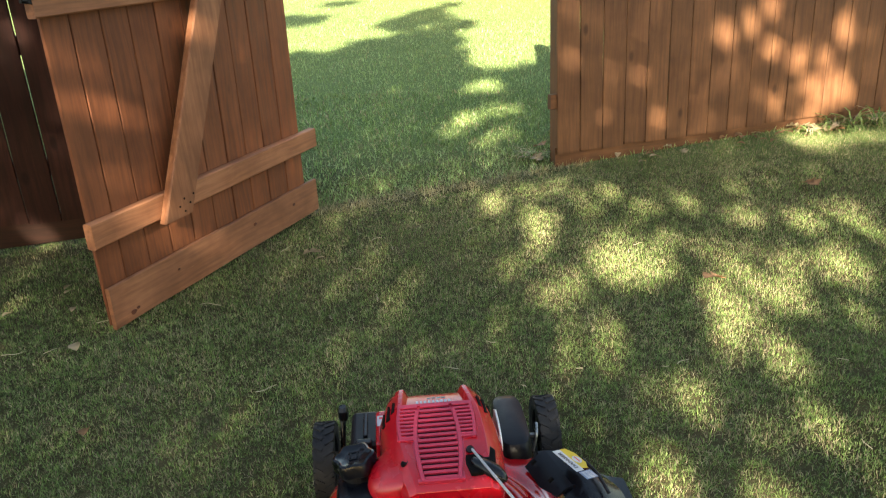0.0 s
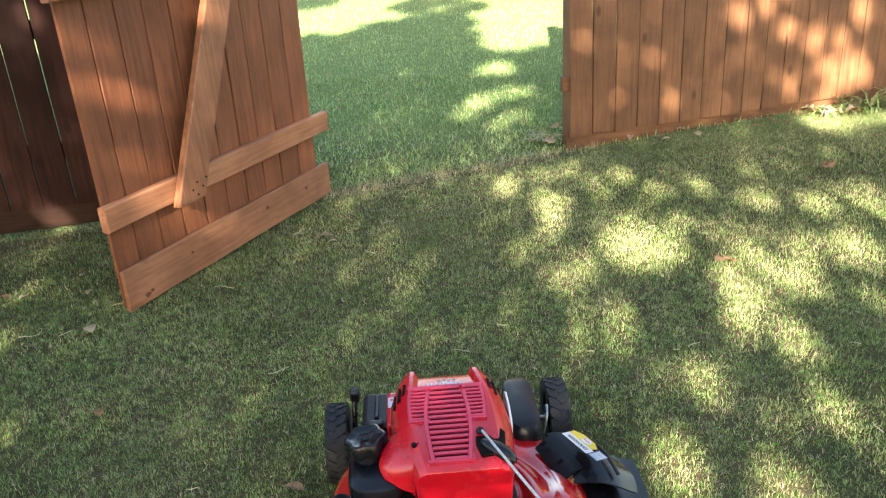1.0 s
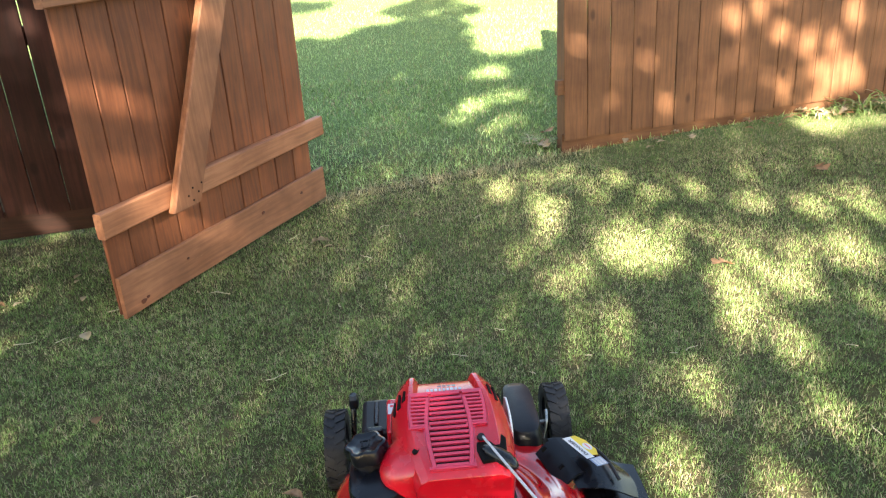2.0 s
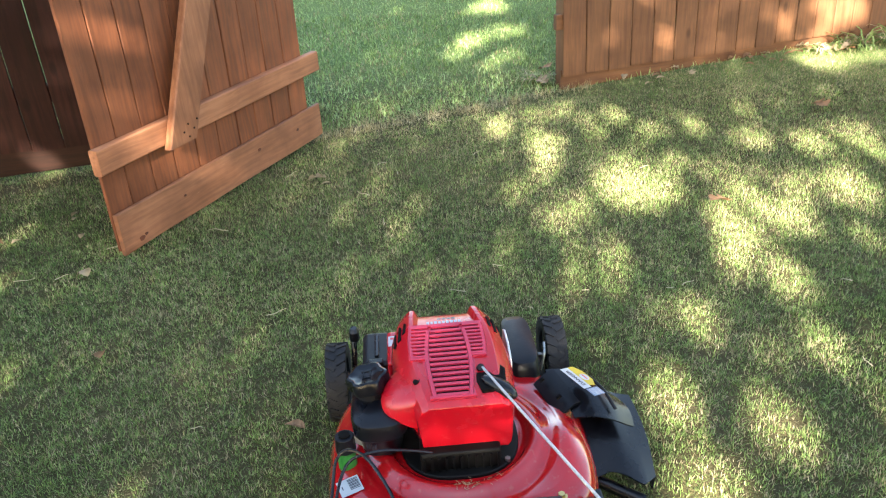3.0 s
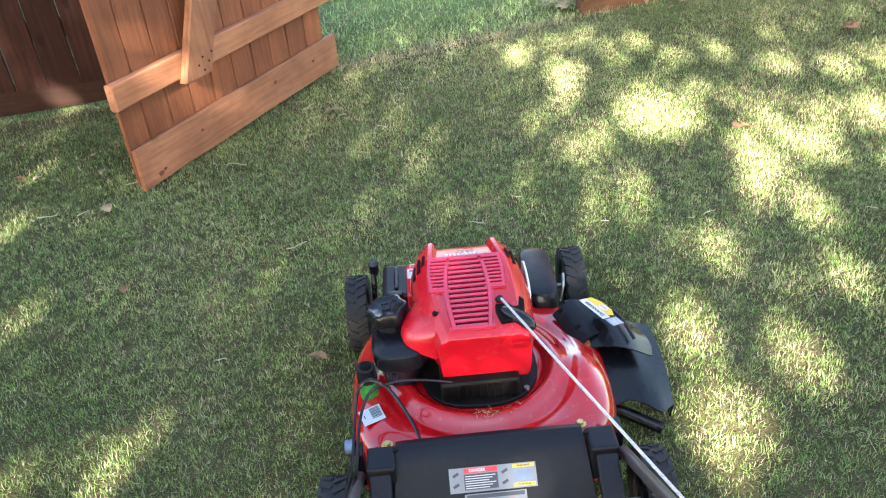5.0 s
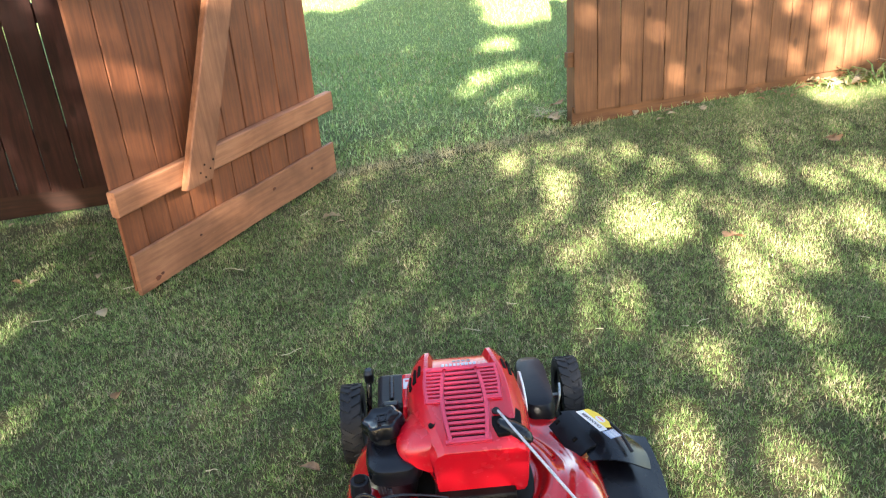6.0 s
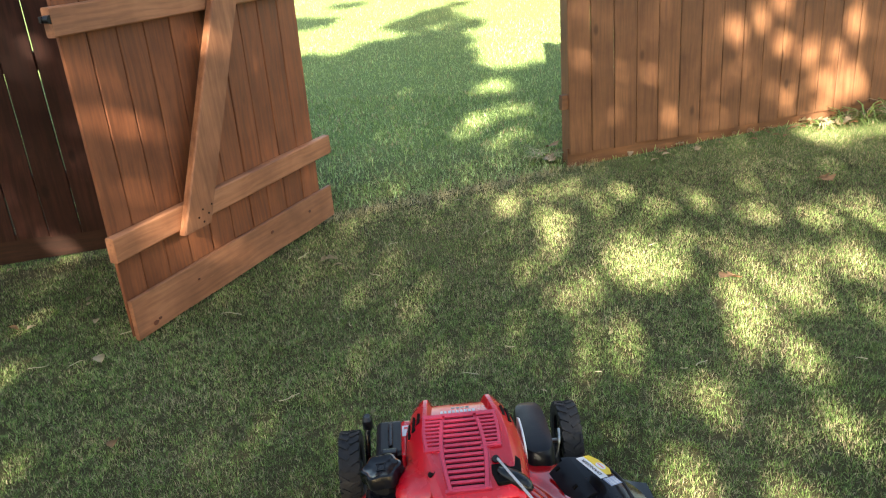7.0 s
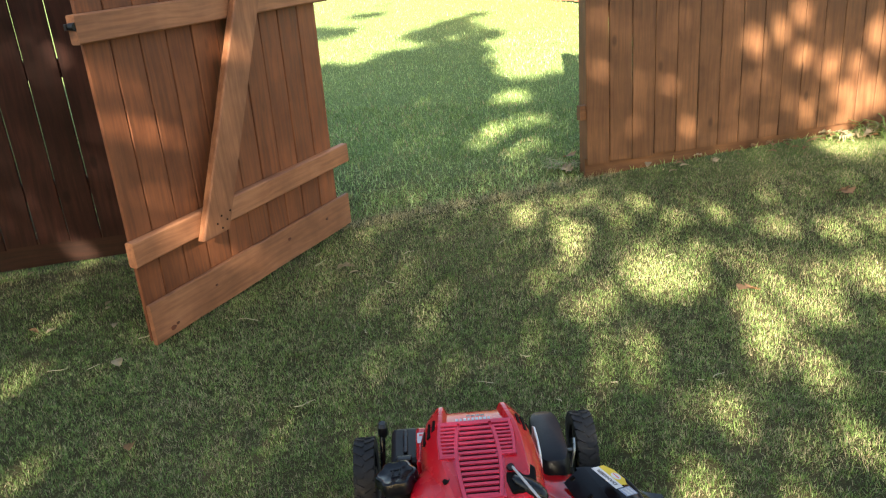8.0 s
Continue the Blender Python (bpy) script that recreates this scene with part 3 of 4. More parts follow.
def deck_bm():
    """Pressed steel deck: skirt, rounded shoulder, ring round the engine and a bulge towards the chute."""
    bm = bmesh.new()
    cx, cy, seg = 0.0, -0.42, 96
    levels = [(1.015, 0.075), (1.0, 0.10), (0.99, 0.15), (0.975, 0.172), (0.945, 0.188), (0.90, 0.197), (0.84, 0.203)] + [(q, 0.206) for q in np.linspace(0.80, 0.08, 64)]
    rows = []
    for q, z in levels:
        row = []
        for j in range(seg):
            t = 2 * math.pi * j / seg
            c, s = math.cos(t), math.sin(t)
            n = 2.5 if s > 0 else 3.6
            a, b = 0.285, (0.31 if s > 0 else 0.255)
            rad = 1 / ((abs(c) / a) ** n + (abs(s) / b) ** n) ** (1 / n)
            x, y = cx + rad * q * c, cy + rad * q * s
            d = math.hypot(x, y + 0.425)
            zz = z
            if q < 0.96:
                zz += 0.015 / (1 + math.exp((d - 0.176) / 0.0045)) - 0.014 / (1 + math.exp((d - 0.148) / 0.003)) - 0.005 * math.exp(-((d - 0.20) / 0.012) ** 2)
                zz += 0.030 * math.exp(-((x - 0.215) ** 2 / 0.05 ** 2 + (y + 0.47) ** 2 / 0.085 ** 2))
                zz -= 0.006 * math.exp(-((y + 0.655) / 0.02) ** 2)
            row.append(bm.verts.new((x, y, zz)))
        rows.append(row)
    for a, b in zip(rows, rows[1:]):
        for k in range(seg):
            bm.faces.new((a[k], a[(k + 1) % seg], b[(k + 1) % seg], b[k]))
    bm.faces.new(rows[-1])
    bmesh.ops.recalc_face_normals(bm, faces=bm.faces)
    return bm


def hood_bm():
    """Shroud: a raised centre plate, a ridge on each side that rises into a horn at the front, sloping flanks and a skirt."""
    sections = [(-0.196, -0.010, 0.088, 0.060, 0.300, 0.335, 0.372, 0.364), (-0.207, -0.010, 0.100, 0.062, 0.290, 0.345, 0.394, 0.378), (-0.220, -0.010, 0.107, 0.064, 0.285, 0.350, 0.4055, 0.3870),
                (-0.245, -0.009, 0.117, 0.067, 0.278, 0.354, 0.4085, 0.3940), (-0.275, -0.007, 0.124, 0.071, 0.272, 0.354, 0.4090, 0.3990), (-0.305, -0.005, 0.128, 0.075, 0.268, 0.350, 0.4085, 0.4020),
                (-0.350, -0.002, 0.128, 0.077, 0.268, 0.345, 0.4015, 0.3975), (-0.395, 0.000, 0.125, 0.077, 0.270, 0.342, 0.3940, 0.3910), (-0.430, 0.003, 0.119, 0.074, 0.274, 0.342, 0.3885, 0.3865),
                (-0.475, 0.008, 0.108, 0.069, 0.270, 0.345, 0.3820, 0.3805), (-0.503, 0.011, 0.100, 0.065, 0.262, 0.350, 0.3768, 0.3758), (-0.514, 0.012, 0.097, 0.063, 0.244, 0.348, 0.3715, 0.3710),
                (-0.524, 0.012, 0.095, 0.062, 0.242, 0.340, 0.3640, 0.3640), (-0.536, 0.013, 0.092, 0.060, 0.240, 0.300, 0.3100, 0.3100), (-0.538, 0.013, 0.091, 0.060, 0.240, 0.285, 0.2950, 0.2950)]
    rings = []
    for y, c, w, p, zb, zs, ze, zt in sections:
        h = zs - zb
        half = [(w * 0.92, zb), (w * 0.98, zb + h * 0.25), (w, zs - h * 0.2), (w * 0.985, zs), (w * 0.6 + p * 0.4 + 0.004, zs + (ze - zs) * 0.62), (p + 0.017, ze - 0.006), (p + 0.010, ze), (p, ze), (p - 0.008, zt), (p * 0.35, zt)]
        rings.append([(c + x, y, z) for x, z in half] + [(c - x, y, z) for x, z in reversed(half)])
    # the skirt under the rear crease is undercut
    rings = [[(x, y + 0.28 * max(0.0, 0.364 - z) * min(1.0, max(0.0, (-y - 0.47) / 0.05)), z) for x, y, z in ring] for ring in rings]
    return loft(rings)


def build_mower():
    MW = pose(-0.013, 1.6875, 0.0, 0, 0, 6.3)
    root = thing("lawn_mower", MW, "red walk-behind petrol lawn mower standing on the grass", "lawn mower")
    X90 = Matrix.Rotation(radians(90), 4, "X")
    T = Matrix.Translation

    part("deck", deck_bm(), RED, root, "glossy red pressed steel deck", smooth=True)

    # wheels
    tyre, rim = mesh_of(tyre_bm(0.102, 0.052), "tyre", RUBBER), mesh_of(rim_bm(0.102, 0.052), "rim", BLACK)
    for x, y in ((-0.283, -0.045), (0.285, -0.005), (-0.302, -0.735), (0.302, -0.735)):
        w = new("wheel")
        w.parent, w.matrix_basis = root, T((x, y, 0.102)) @ Matrix.Rotation(rng.uniform(0, 1), 4, "X")
        w["label"] = "black wheel with chevron tread"
        piece("tyre", tyre, w, Matrix())
        piece("rim", rim, w, Matrix())
        s = 1 if x > 0 else -1
        part("axle_bolt", cyl(0.007, 0.007, 0.07, 10, T((x - s * 0.07, y, 0.102)) @ Matrix.Rotation(radians(90 * s), 4, "Y")), STEEL, root)

    # engine: dark block under the red shroud
    block = part("engine_block", box(-0.085, 0.078, -0.532, -0.25, 0.205, 0.258), ENGINE, root, "black finned engine block", bevel=0.006)
    part("flange", rounded_slab([(x, y - 0.42) for x, y in superellipse(0.125, 0.135, 2.6)], 0.20, 0.216), ENGINE, root, "", bevel=0.004)
    for k in range(11):
        part("fin", box(-0.08 + k * 0.015, -0.076 + k * 0.015, -0.538, -0.527, 0.218, 0.250), ENGINE, block)
    for x, y in ((0.092, -0.520),):
        part("bolt", cyl(0.006, 0.006, 0.008, 6, T((x, y, 0.214))), STEEL, block)
    hood = part("engine_shroud", hood_bm(), RED_PLASTIC, root, "red plastic engine shroud", smooth=True, bevel=0.003)
    # badge in the front valley: plain bars
    for k, w in enumerate((0.008, 0.007, 0.008, 0.007, 0.007, 0.008, 0.009, 0.008, 0.008)):
        part("badge_bar", flat(w - 0.0025, 0.0075, 0.0008), WHITE, hood, "", T((-0.046 + k * 0.0088, -0.268, 0.3990)) @ Matrix.Rotation(0.16, 4, "X"))
    for k in range(4):
        part("badge_bar", flat(0.008, 0.0035, 0.0008), PALE_GREY, hood, "", T((-0.020 + k * 0.0105, -0.250, 0.3962)) @ Matrix.Rotation(0.2, 4, "X"))

    # grille: near-black panels paint the openings' shade between proud slats
    G = T((-0.010, -0.296, 0.4062)) @ Matrix.Rotation(math.atan(0.145), 4, "X") @ Matrix.Diagonal((1.08, 0.84, 1, 1))
    grille = part("grille", rounded_slab([(-0.074, 0.004), (0.074, 0.004), (0.077, -0.06), (0.076, -0.118), (0.050, -0.124), (0.042, -0.256), (-0.042, -0.256), (-0.050, -0.124), (-0.076, -0.118), (-0.077, -0.06)], -0.006, 0.0), RED_MATTE, hood, "red grille with rows of slots", G, bevel=0.002)
    slat = mesh_of(box(-0.5, 0.5, -0.0040, 0.0040, 0.0, 0.0052), "slat", RED_MATTE)

    def half(v):
        return 0.0275 + 0.0095 * math.sin(math.pi * min(1, v / 0.26) ** 0.9)
    part("vent", rounded_slab([(-half(v), -v) for v in np.linspace(0.006, 0.246, 12)] + [(half(v), -v) for v in np.linspace(0.246, 0.006, 12)], 0.0, 0.0008), HOLE_NAIL_BLACK, grille)
    for k in range(15):
        v = 0.004 + k * 0.0174
        piece("slat", slat, grille, T((0, -v, 0)) @ Matrix.Diagonal((2 * half(v), 1, 1, 1)))
    for s in (-1, 1):
        part("vent", rounded_slab([(s * (half(v) + 0.0085), -v) for v in np.linspace(0.006, 0.112, 6)] + [(s * (0.0665 + 0.003 * math.sin(v * 28)), -v) for v in np.linspace(0.112, 0.006, 6)], 0.0, 0.0008), HOLE_NAIL_BLACK, grille)
        for k in range(9):
            v = 0.005 + k * 0.0134
            i, o = half(v) + 0.006, 0.068 + 0.003 * math.sin(v * 28)
            piece("slat", slat, grille, T((s * (i + o) / 2, -v, 0)) @ Matrix.Diagonal((o - i, 0.76, 1, 1)))
        part("grille_rib", loft([[(s * (half(v) + 0.0045 + dx), -v, dz) for dx, dz in ((-0.0042, -0.001), (-0.0034, 0.0058), (0.0034, 0.0058), (0.0042, -0.001))] for v in np.linspace(-0.003, 0.256, 12)]), RED_MATTE, grille)
        part("grille_rib", loft([[(s * (0.0695 + 0.003 * math.sin(v * 28) + dx), -v, dz) for dx, dz in ((-0.0035, -0.002), (-0.0025, 0.005), (0.0025, 0.0045), (0.006, -0.004))] for v in np.linspace(-0.003, 0.118, 7)]), RED_MATTE, grille)
        part("grille_rib", box(min(s * 0.034, s * 0.073), max(s * 0.034, s * 0.073), -0.122, -0.115, -0.002, 0.0045), RED_MATTE, grille)
        # three near-black blocks on each sloping flank, standing for the slots' shade
        for k, (dx, z, ln, tip) in enumerate(((0.0915, 0.4010, 0.019, 0.72), (0.1025, 0.3925, 0.025, 0.80), (0.1130, 0.3790, 0.022, 1.10))):
            part("side_vent", rounded_slab([(-0.0048, -ln), (0.0044, -ln * 0.92), (0.0034, ln * 0.8), (-0.0020, ln)], -0.008, 0.0024), HOLE_NAIL_BLACK, hood, "", T((-0.006 + s * dx, -0.286 - 0.006 * k, z)) @ Matrix.Rotation(s * tip, 4, "Y") @ Matrix.Rotation(s * 0.08, 4, "Z"))
    part("grille_rib", box(-0.042, 0.042, -0.258, -0.249, -0.002, 0.0045), RED_MATTE, grille)
    part("grille_rib", box(-0.074, 0.074, -0.001, 0.006, -0.003, 0.0045), RED_MATTE, grille)
    part("screw_hole", cyl(0.008, 0.008, 0.006, 18, T((-0.078, -0.452, 0.3775)) @ Matrix.Rotation(-0.35, 4, "Y")), HOLE_NAIL_BLACK, hood)
    part("screw_hole", cyl(0.009, 0.009, 0.006, 18, T((0.0995, -0.350, 0.3715)) @ Matrix.Rotation(0.9, 4, "Y")), HOLE_NAIL_BLACK, hood)
    sh = []
    for y, q in ((-0.335, 0.0), (-0.352, 0.6), (-0.38, 0.95), (-0.42, 1.05), (-0.455, 1.0), (-0.478, 0.75), (-0.492, 0.3), (-0.498, 0.0)):
        sh.append([(x - 0.064 * q * k, y, z - 0.010 * (1 - q)) for x, z, k in ((-0.065, 0.30, 0.0), (-0.090, 0.305, 0.85), (-0.094, 0.318, 1.0), (-0.092, 0.336, 0.95), (-0.088, 0.354, 0.72), (-0.080, 0.370, 0.35), (-0.066, 0.381, 0.0), (-0.055, 0.35, 0.0))])
    part("shoulder", loft(sh), RED_PLASTIC, hood, "", smooth=True, rounded=2)
    # recoil starter: near-black slab painting the opening's shade, rope eye and grip
    well = part("starter_opening", rounded_slab([(0.040, -0.425), (0.092, -0.418), (0.102, -0.435), (0.098, -0.480), (0.082, -0.500), (0.048, -0.503), (0.040, -0.47)], 0.335, 0.3845), HOLE_NAIL_BLACK, root, "near-black slab standing for the starter opening's shade", bevel=0.003)
    part("pull_grip", loft([[(0.050 + 0.066 * q, -0.470 - 0.036 * q + 0.017 * w * math.cos(a), 0.387 - 0.018 * q + 0.013 * w * math.sin(a)) for a in (2 * math.pi * j / 12 for j in range(12))] for q, w in ((0, 0.3), (0.1, 0.8), (0.3, 1.1), (0.55, 1.35), (0.8, 1.2), (0.95, 0.7), (1.0, 0.2))]), BLACK_SATIN, root, "black rope grip", smooth=True)
    part("rope_eye", cyl(0.009, 0.007, 0.012, 16, T((0.052, -0.432, 0.385)) @ Matrix.Rotation(0.7, 4, "X")), BLACK, well)
    part("starter_rope", tube([(0.053, -0.432, 0.392), (0.2525, -1.03, 0.432)], 0.0027, 8), ROPE, root, "taut white starter rope", smooth=True)
    part("housing_strip", loft([[(0.1225 + dx, y, z) for dx, z in ((0, zb), (0.005, zb), (0.005, zt), (0, zt))] for y, zb, zt in ((-0.235, 0.32, 0.345), (-0.26, 0.32, 0.360), (-0.31, 0.32, 0.362), (-0.345, 0.32, 0.352), (-0.36, 0.32, 0.338))]), GREY, root, "pale metal edge of the engine housing", bevel=0.002)

    # fuel tank, cap, air filter
    tank = part("fuel_tank", loft([[(-0.162 + x * q, -0.415 + y * q2, z) for x, y in superellipse(0.060, 0.085, 3.2, 28)] for z, q, q2 in ((0.225, 0.72, 0.8), (0.265, 0.82, 0.88), (0.275, 0.98, 0.99), (0.298, 1.0, 1.0), (0.309, 0.95, 0.97), (0.315, 0.8, 0.88))]), BLACK_SATIN, root, "black plastic fuel tank", smooth=True)
    part("filler_neck", cyl(0.034, 0.030, 0.035, 24, T((-0.178, -0.385, 0.305))), BLACK, tank, smooth=False)
    lobes = [[((0.043 + 0.0035 * math.cos(6 * a)) * q * math.cos(a), (0.043 + 0.0035 * math.cos(6 * a)) * q * math.sin(a), z) for a in (2 * math.pi * j / 48 for j in range(48))] for z, q in ((0.0, 0.95), (0.004, 1.0), (0.022, 1.0), (0.029, 0.93), (0.031, 0.82), (0.028, 0.72), (0.028, 0.3))]
    cap = part("fuel_cap", loft(lobes), BLACK_SATIN, tank, "lobed black fuel cap with an embossed mark", T((-0.180, -0.385, 0.333)) @ Matrix.Rotation(-0.12, 4, "Y"), smooth=True)
    for x, y, w, h in ((0.0, 0.010, 0.022, 0.003), (-0.006, 0.0, 0.003, 0.015), (0.008, 0.0, 0.003, 0.015), (0.0, -0.012, 0.018, 0.003)):
        part("emboss", box(x - w / 2, x + w / 2, y - h / 2, y + h / 2, 0.027, 0.0298), BLACK, cap)
    part("tank_label", sheet([[(-0.222 + 0.052 * q, -0.452 - 0.034 * q - 0.012 * q * (1 - q), z) for q in (0, 0.25, 0.5, 0.75, 1)] for z in (0.242, 0.268)], 0.0006), WHITE, tank, "white sticker with a code square")
    for k in range(4):
        part("label_bar", box(-0.193 + k * 0.006, -0.1895 + k * 0.006, -0.4835 - 0.004 * k, -0.480 - 0.004 * k, 0.245 + 0.003 * (k % 2), 0.265 - 0.003 * ((k + 1) % 2)), INK, tank)
    filt = part("air_filter_box", box(-0.205, -0.135, -0.225, -0.085, 0.17, 0.272), BLACK, root, "black air filter cover with clips", bevel=0.012)
    part("clip", box(-0.190, -0.155, -0.232, -0.215, 0.245, 0.282), BLACK_SATIN, filt, "", bevel=0.003)
    part("clip", box(-0.175, -0.165, -0.20, -0.11, 0.27, 0.28), BLACK_SATIN, filt, "", bevel=0.003)
    side = part("shroud_side", box(-0.142, -0.10, -0.30, -0.17, 0.25, 0.325), RED_PLASTIC, root, "", bevel=0.008)
    part("side_label", flat(0.034, 0.04), WHITE, side, "white and red sticker", T((-0.122, -0.215, 0.3252)))
    part("label_bar", flat(0.026, 0.008, 0.0006), RED_INK, side, "", T((-0.121, -0.205, 0.3259)))
    part("height_lever", tube([(-0.24, -0.06, 0.12), (-0.235, -0.05, 0.19), (-0.232, -0.035, 0.225)], 0.007, 10), BLACK_SATIN, root, "black height lever", smooth=True)
    part("lever_knob", loft([[(-0.232 + x, -0.03 + y, z) for x, y in superellipse(0.013 * q, 0.016 * q, 2.6, 16)] for z, q in ((0.212, 0.6), (0.222, 1.0), (0.245, 1.0), (0.253, 0.6))]), BLACK_SATIN, root, smooth=True)
    part("front_cover", loft([[(0.178 + x * q, -0.115 + y * q - 0.03 * (z - 0.1), z) for x, y in superellipse(0.043, 0.125, 3.6, 28)] for z, q in ((0.09, 1.0), (0.19, 0.98), (0.222, 0.93), (0.236, 0.84), (0.241, 0.66))]), BLACK, root, "black plastic cover beside the front wheel", smooth=True)
    part("spring", tube([(0.235, -0.11, 0.13), (0.245, -0.10, 0.17), (0.25, -0.07, 0.185)], 0.004, 8), STEEL, root, smooth=True)

    # washout fitting, sticker and bolts on the deck
    port = part("washout_port", cyl(0.0195, 0.0195, 0.048, 20, T((-0.236, -0.474, 0.198))), GREEN, root, "green hose fitting with black collar", bevel=0.002)
    part("collar", cyl(0.022, 0.020, 0.036, 12, T((-0.236, -0.474, 0.243))), BLACK, port, "", bevel=0.002)
    part("collar", cyl(0.012, 0.012, 0.008, 14, T((-0.236, -0.474, 0.275))), HOLE_NAIL_BLACK, port)
    part("foot", cyl(0.015, 0.017, 0.03, 14, T((-0.236, -0.474, 0.185))), BLACK, port)
    LM = T((-0.230, -0.543, 0.2065)) @ Matrix.Rotation(radians(20), 4, "Z") @ Matrix.Rotation(-0.10, 4, "Y")
    st = part("deck_label", flat(0.046, 0.045), WHITE, root, "white barcode sticker", LM)
    for k in range(9):
        part("label_bar", box(-0.001, 0.02, 0.017 - k * 0.0036, 0.0185 - k * 0.0036 + 0.0008 * (k % 2), 0.0006, 0.001), INK, st)
    part("label_bar", box(-0.016, -0.014, -0.004, 0.006, 0.0006, 0.001), INK, st)
    for x, y in ((-0.199, -0.624), (0.183, -0.617)):
        b = part("deck_bolt", cyl(0.012, 0.012, 0.003, 20, T((x, y, 0.198))), GOLD, root, "yellow zinc bolt")
        part("bolt_head", cyl(0.0075, 0.007, 0.007, 6, T((x, y, 0.2))), GOLD, b)
    # clippings caught on the ring
    crng = np.random.default_rng(5)
    bm = bmesh.new()
    for _ in range(46):
        a = crng.choice([-1.55, -1.5, -1.6, -1.2]) + crng.normal(0, 0.08)
        rad = 0.160 + crng.normal(0, 0.008)
        p = Vector((rad * math.cos(a), -0.425 + rad * math.sin(a), 0.2215 + crng.uniform(0, 0.002)))
        d = crng.uniform(0, 6.3)
        v = Vector((math.cos(d), math.sin(d), 0)) * crng.uniform(0.002, 0.005)
        s = Vector((-v.y, v.x, 0)).normalized() * 0.0006
        bm.faces.new([bm.verts.new(q) for q in (p - v - s, p - v + s, p + v + s, p + v - s)])
    part("clippings", bm, STRAW, root, "dry grass clippings caught on the deck")["kind"] = "stuff"

    # rear flap and its stickers
    prof = [(-0.648, 0.196), (-0.652, 0.228), (-0.662, 0.246), (-0.678, 0.254), (-0.696, 0.249), (-0.72, 0.229), (-0.78, 0.169), (-0.83, 0.117), (-0.86, 0.088)]
    flap = part("rear_flap", sheet([[(x * (1 + 0.10 * max(0, -0.69 - y) / 0.17), y, z + 0.003 * math.cos(x * 9)) for x in np.linspace(-0.178, 0.172, 13)] for y, z in prof], 0.005), BLACK, root, "black rear discharge flap with warning stickers", smooth=True)
    FL = T((0.0, -0.742, 0.2117)) @ Matrix.Rotation(radians(45), 4, "X")
    a = part("flap_label", flat(0.160, 0.044), PALE_GREY, flap, "grey instruction sticker", FL @ T((-0.003, 0.0, 0.0005)))
    part("label_bar", flat(0.062, 0.009, 0.0004), RED_INK, a, "", T((-0.022, 0.016, 0.0006)))
    part("lettering", text_bm("DANGER", 0.0075), WHITE, a, "", T((-0.028, 0.016, 0.0013)))
    part("label_bar", flat(0.062, 0.028, 0.0004), INK, a, "", T((-0.022, -0.004, 0.0006)))
    for k in range(6):
        part("label_bar", flat(0.056 - 0.006 * (k % 3), 0.0014, 0.0003), WHITE, a, "", T((-0.023 - 0.003 * (k % 3), 0.006 - k * 0.0042, 0.0012)))
    part("lettering", text_bm("WARNING", 0.005), INK, a, "", T((0.057, 0.017, 0.0012)))
    part("lettering", text_bm("WARNING", 0.005), INK, a, "", T((0.057, -0.016, 0.0012)))
    part("label_bar", flat(0.040, 0.006, 0.0004), YELLOW, a, "", T((0.057, 0.017, 0.0006)))
    part("label_bar", flat(0.040, 0.006, 0.0004), YELLOW, a, "", T((0.057, -0.016, 0.0006)))
    part("label_bar", flat(0.034, 0.018, 0.0004), BLUE_INK, a, "", T((0.055, 0.0, 0.0006)))
    for x in (-0.068, 0.022):
        for y in (0.010, -0.009):
            part("label_bar", flat(0.012, 0.005, 0.0004), INK, a, "", T((x, y, 0.0006)) @ Matrix.Rotation(0.5, 4, "Z"))
    b = part("flap_label", flat(0.113, 0.085), PALE_GREY, flap, "white and yellow danger sticker", FL @ T((-0.001, -0.068, 0.0005)))
    part("lettering", text_bm("DANGER", 0.0185), RED_INK, b, "", T((0, 0.022, 0.0009)))
    part("label_bar", flat(0.108, 0.045, 0.0004), YELLOW, b, "", T((0, -0.014, 0.0006)))
    part("label_bar", flat(0.106, 0.007, 0.0004), INK, b, "", T((0, 0.0375, 0.0006)))
    part("label_bar", flat(0.09, 0.004, 0.0003), INK, b, "", T((0, 0.004, 0.0012)))
    part("label_mark", cyl(0.018, 0.018, 0.0004, 28, T((0, -0.02, 0.0012))), RED_INK, b)
    part("label_mark", cyl(0.0145, 0.0145, 0.0004, 28, T((0, -0.02, 0.0014))), WHITE, b)
    for s in (-1, 1):
        br = part("handle_bracket", box(s * 0.205 - 0.027, s * 0.205 + 0.027, -0.735, -0.675, 0.17, 0.252), BLACK, root, "black handle bracket", bevel=0.006)
        part("bracket_arm", loft([[(s * 0.208 + dx, y + dy * 0.5, z + dy) for dx, dy in ((-0.02, -0.012), (0.02, -0.012), (0.02, 0.012), (-0.02, 0.012))] for y, z in ((-0.73, 0.232), (-0.80, 0.185), (-0.88, 0.115))]), BLACK, br, "", bevel=0.004)
        part("bracket_bolt", cyl(0.005, 0.005, 0.012, 10, T((s * 0.178, -0.69, 0.242))), ENGINE, br)
        part("side_lever", box(s * 0.252 - 0.007, s * 0.252 + 0.007, -0.66, -0.62, 0.13, 0.215), BLACK_SATIN, root, "", bevel=0.004)
        part("handle_tube", tube([(s * 0.252, -0.69, 0.19), (s * 0.252, -0.74, 0.222), (s * 0.252, -1.03, 0.405), (s * 0.25, -1.45, 0.70), (s * 0.235, -1.62, 0.82)], 0.0115, 12), TUBE, root, "dark tubular steel handle", smooth=True)
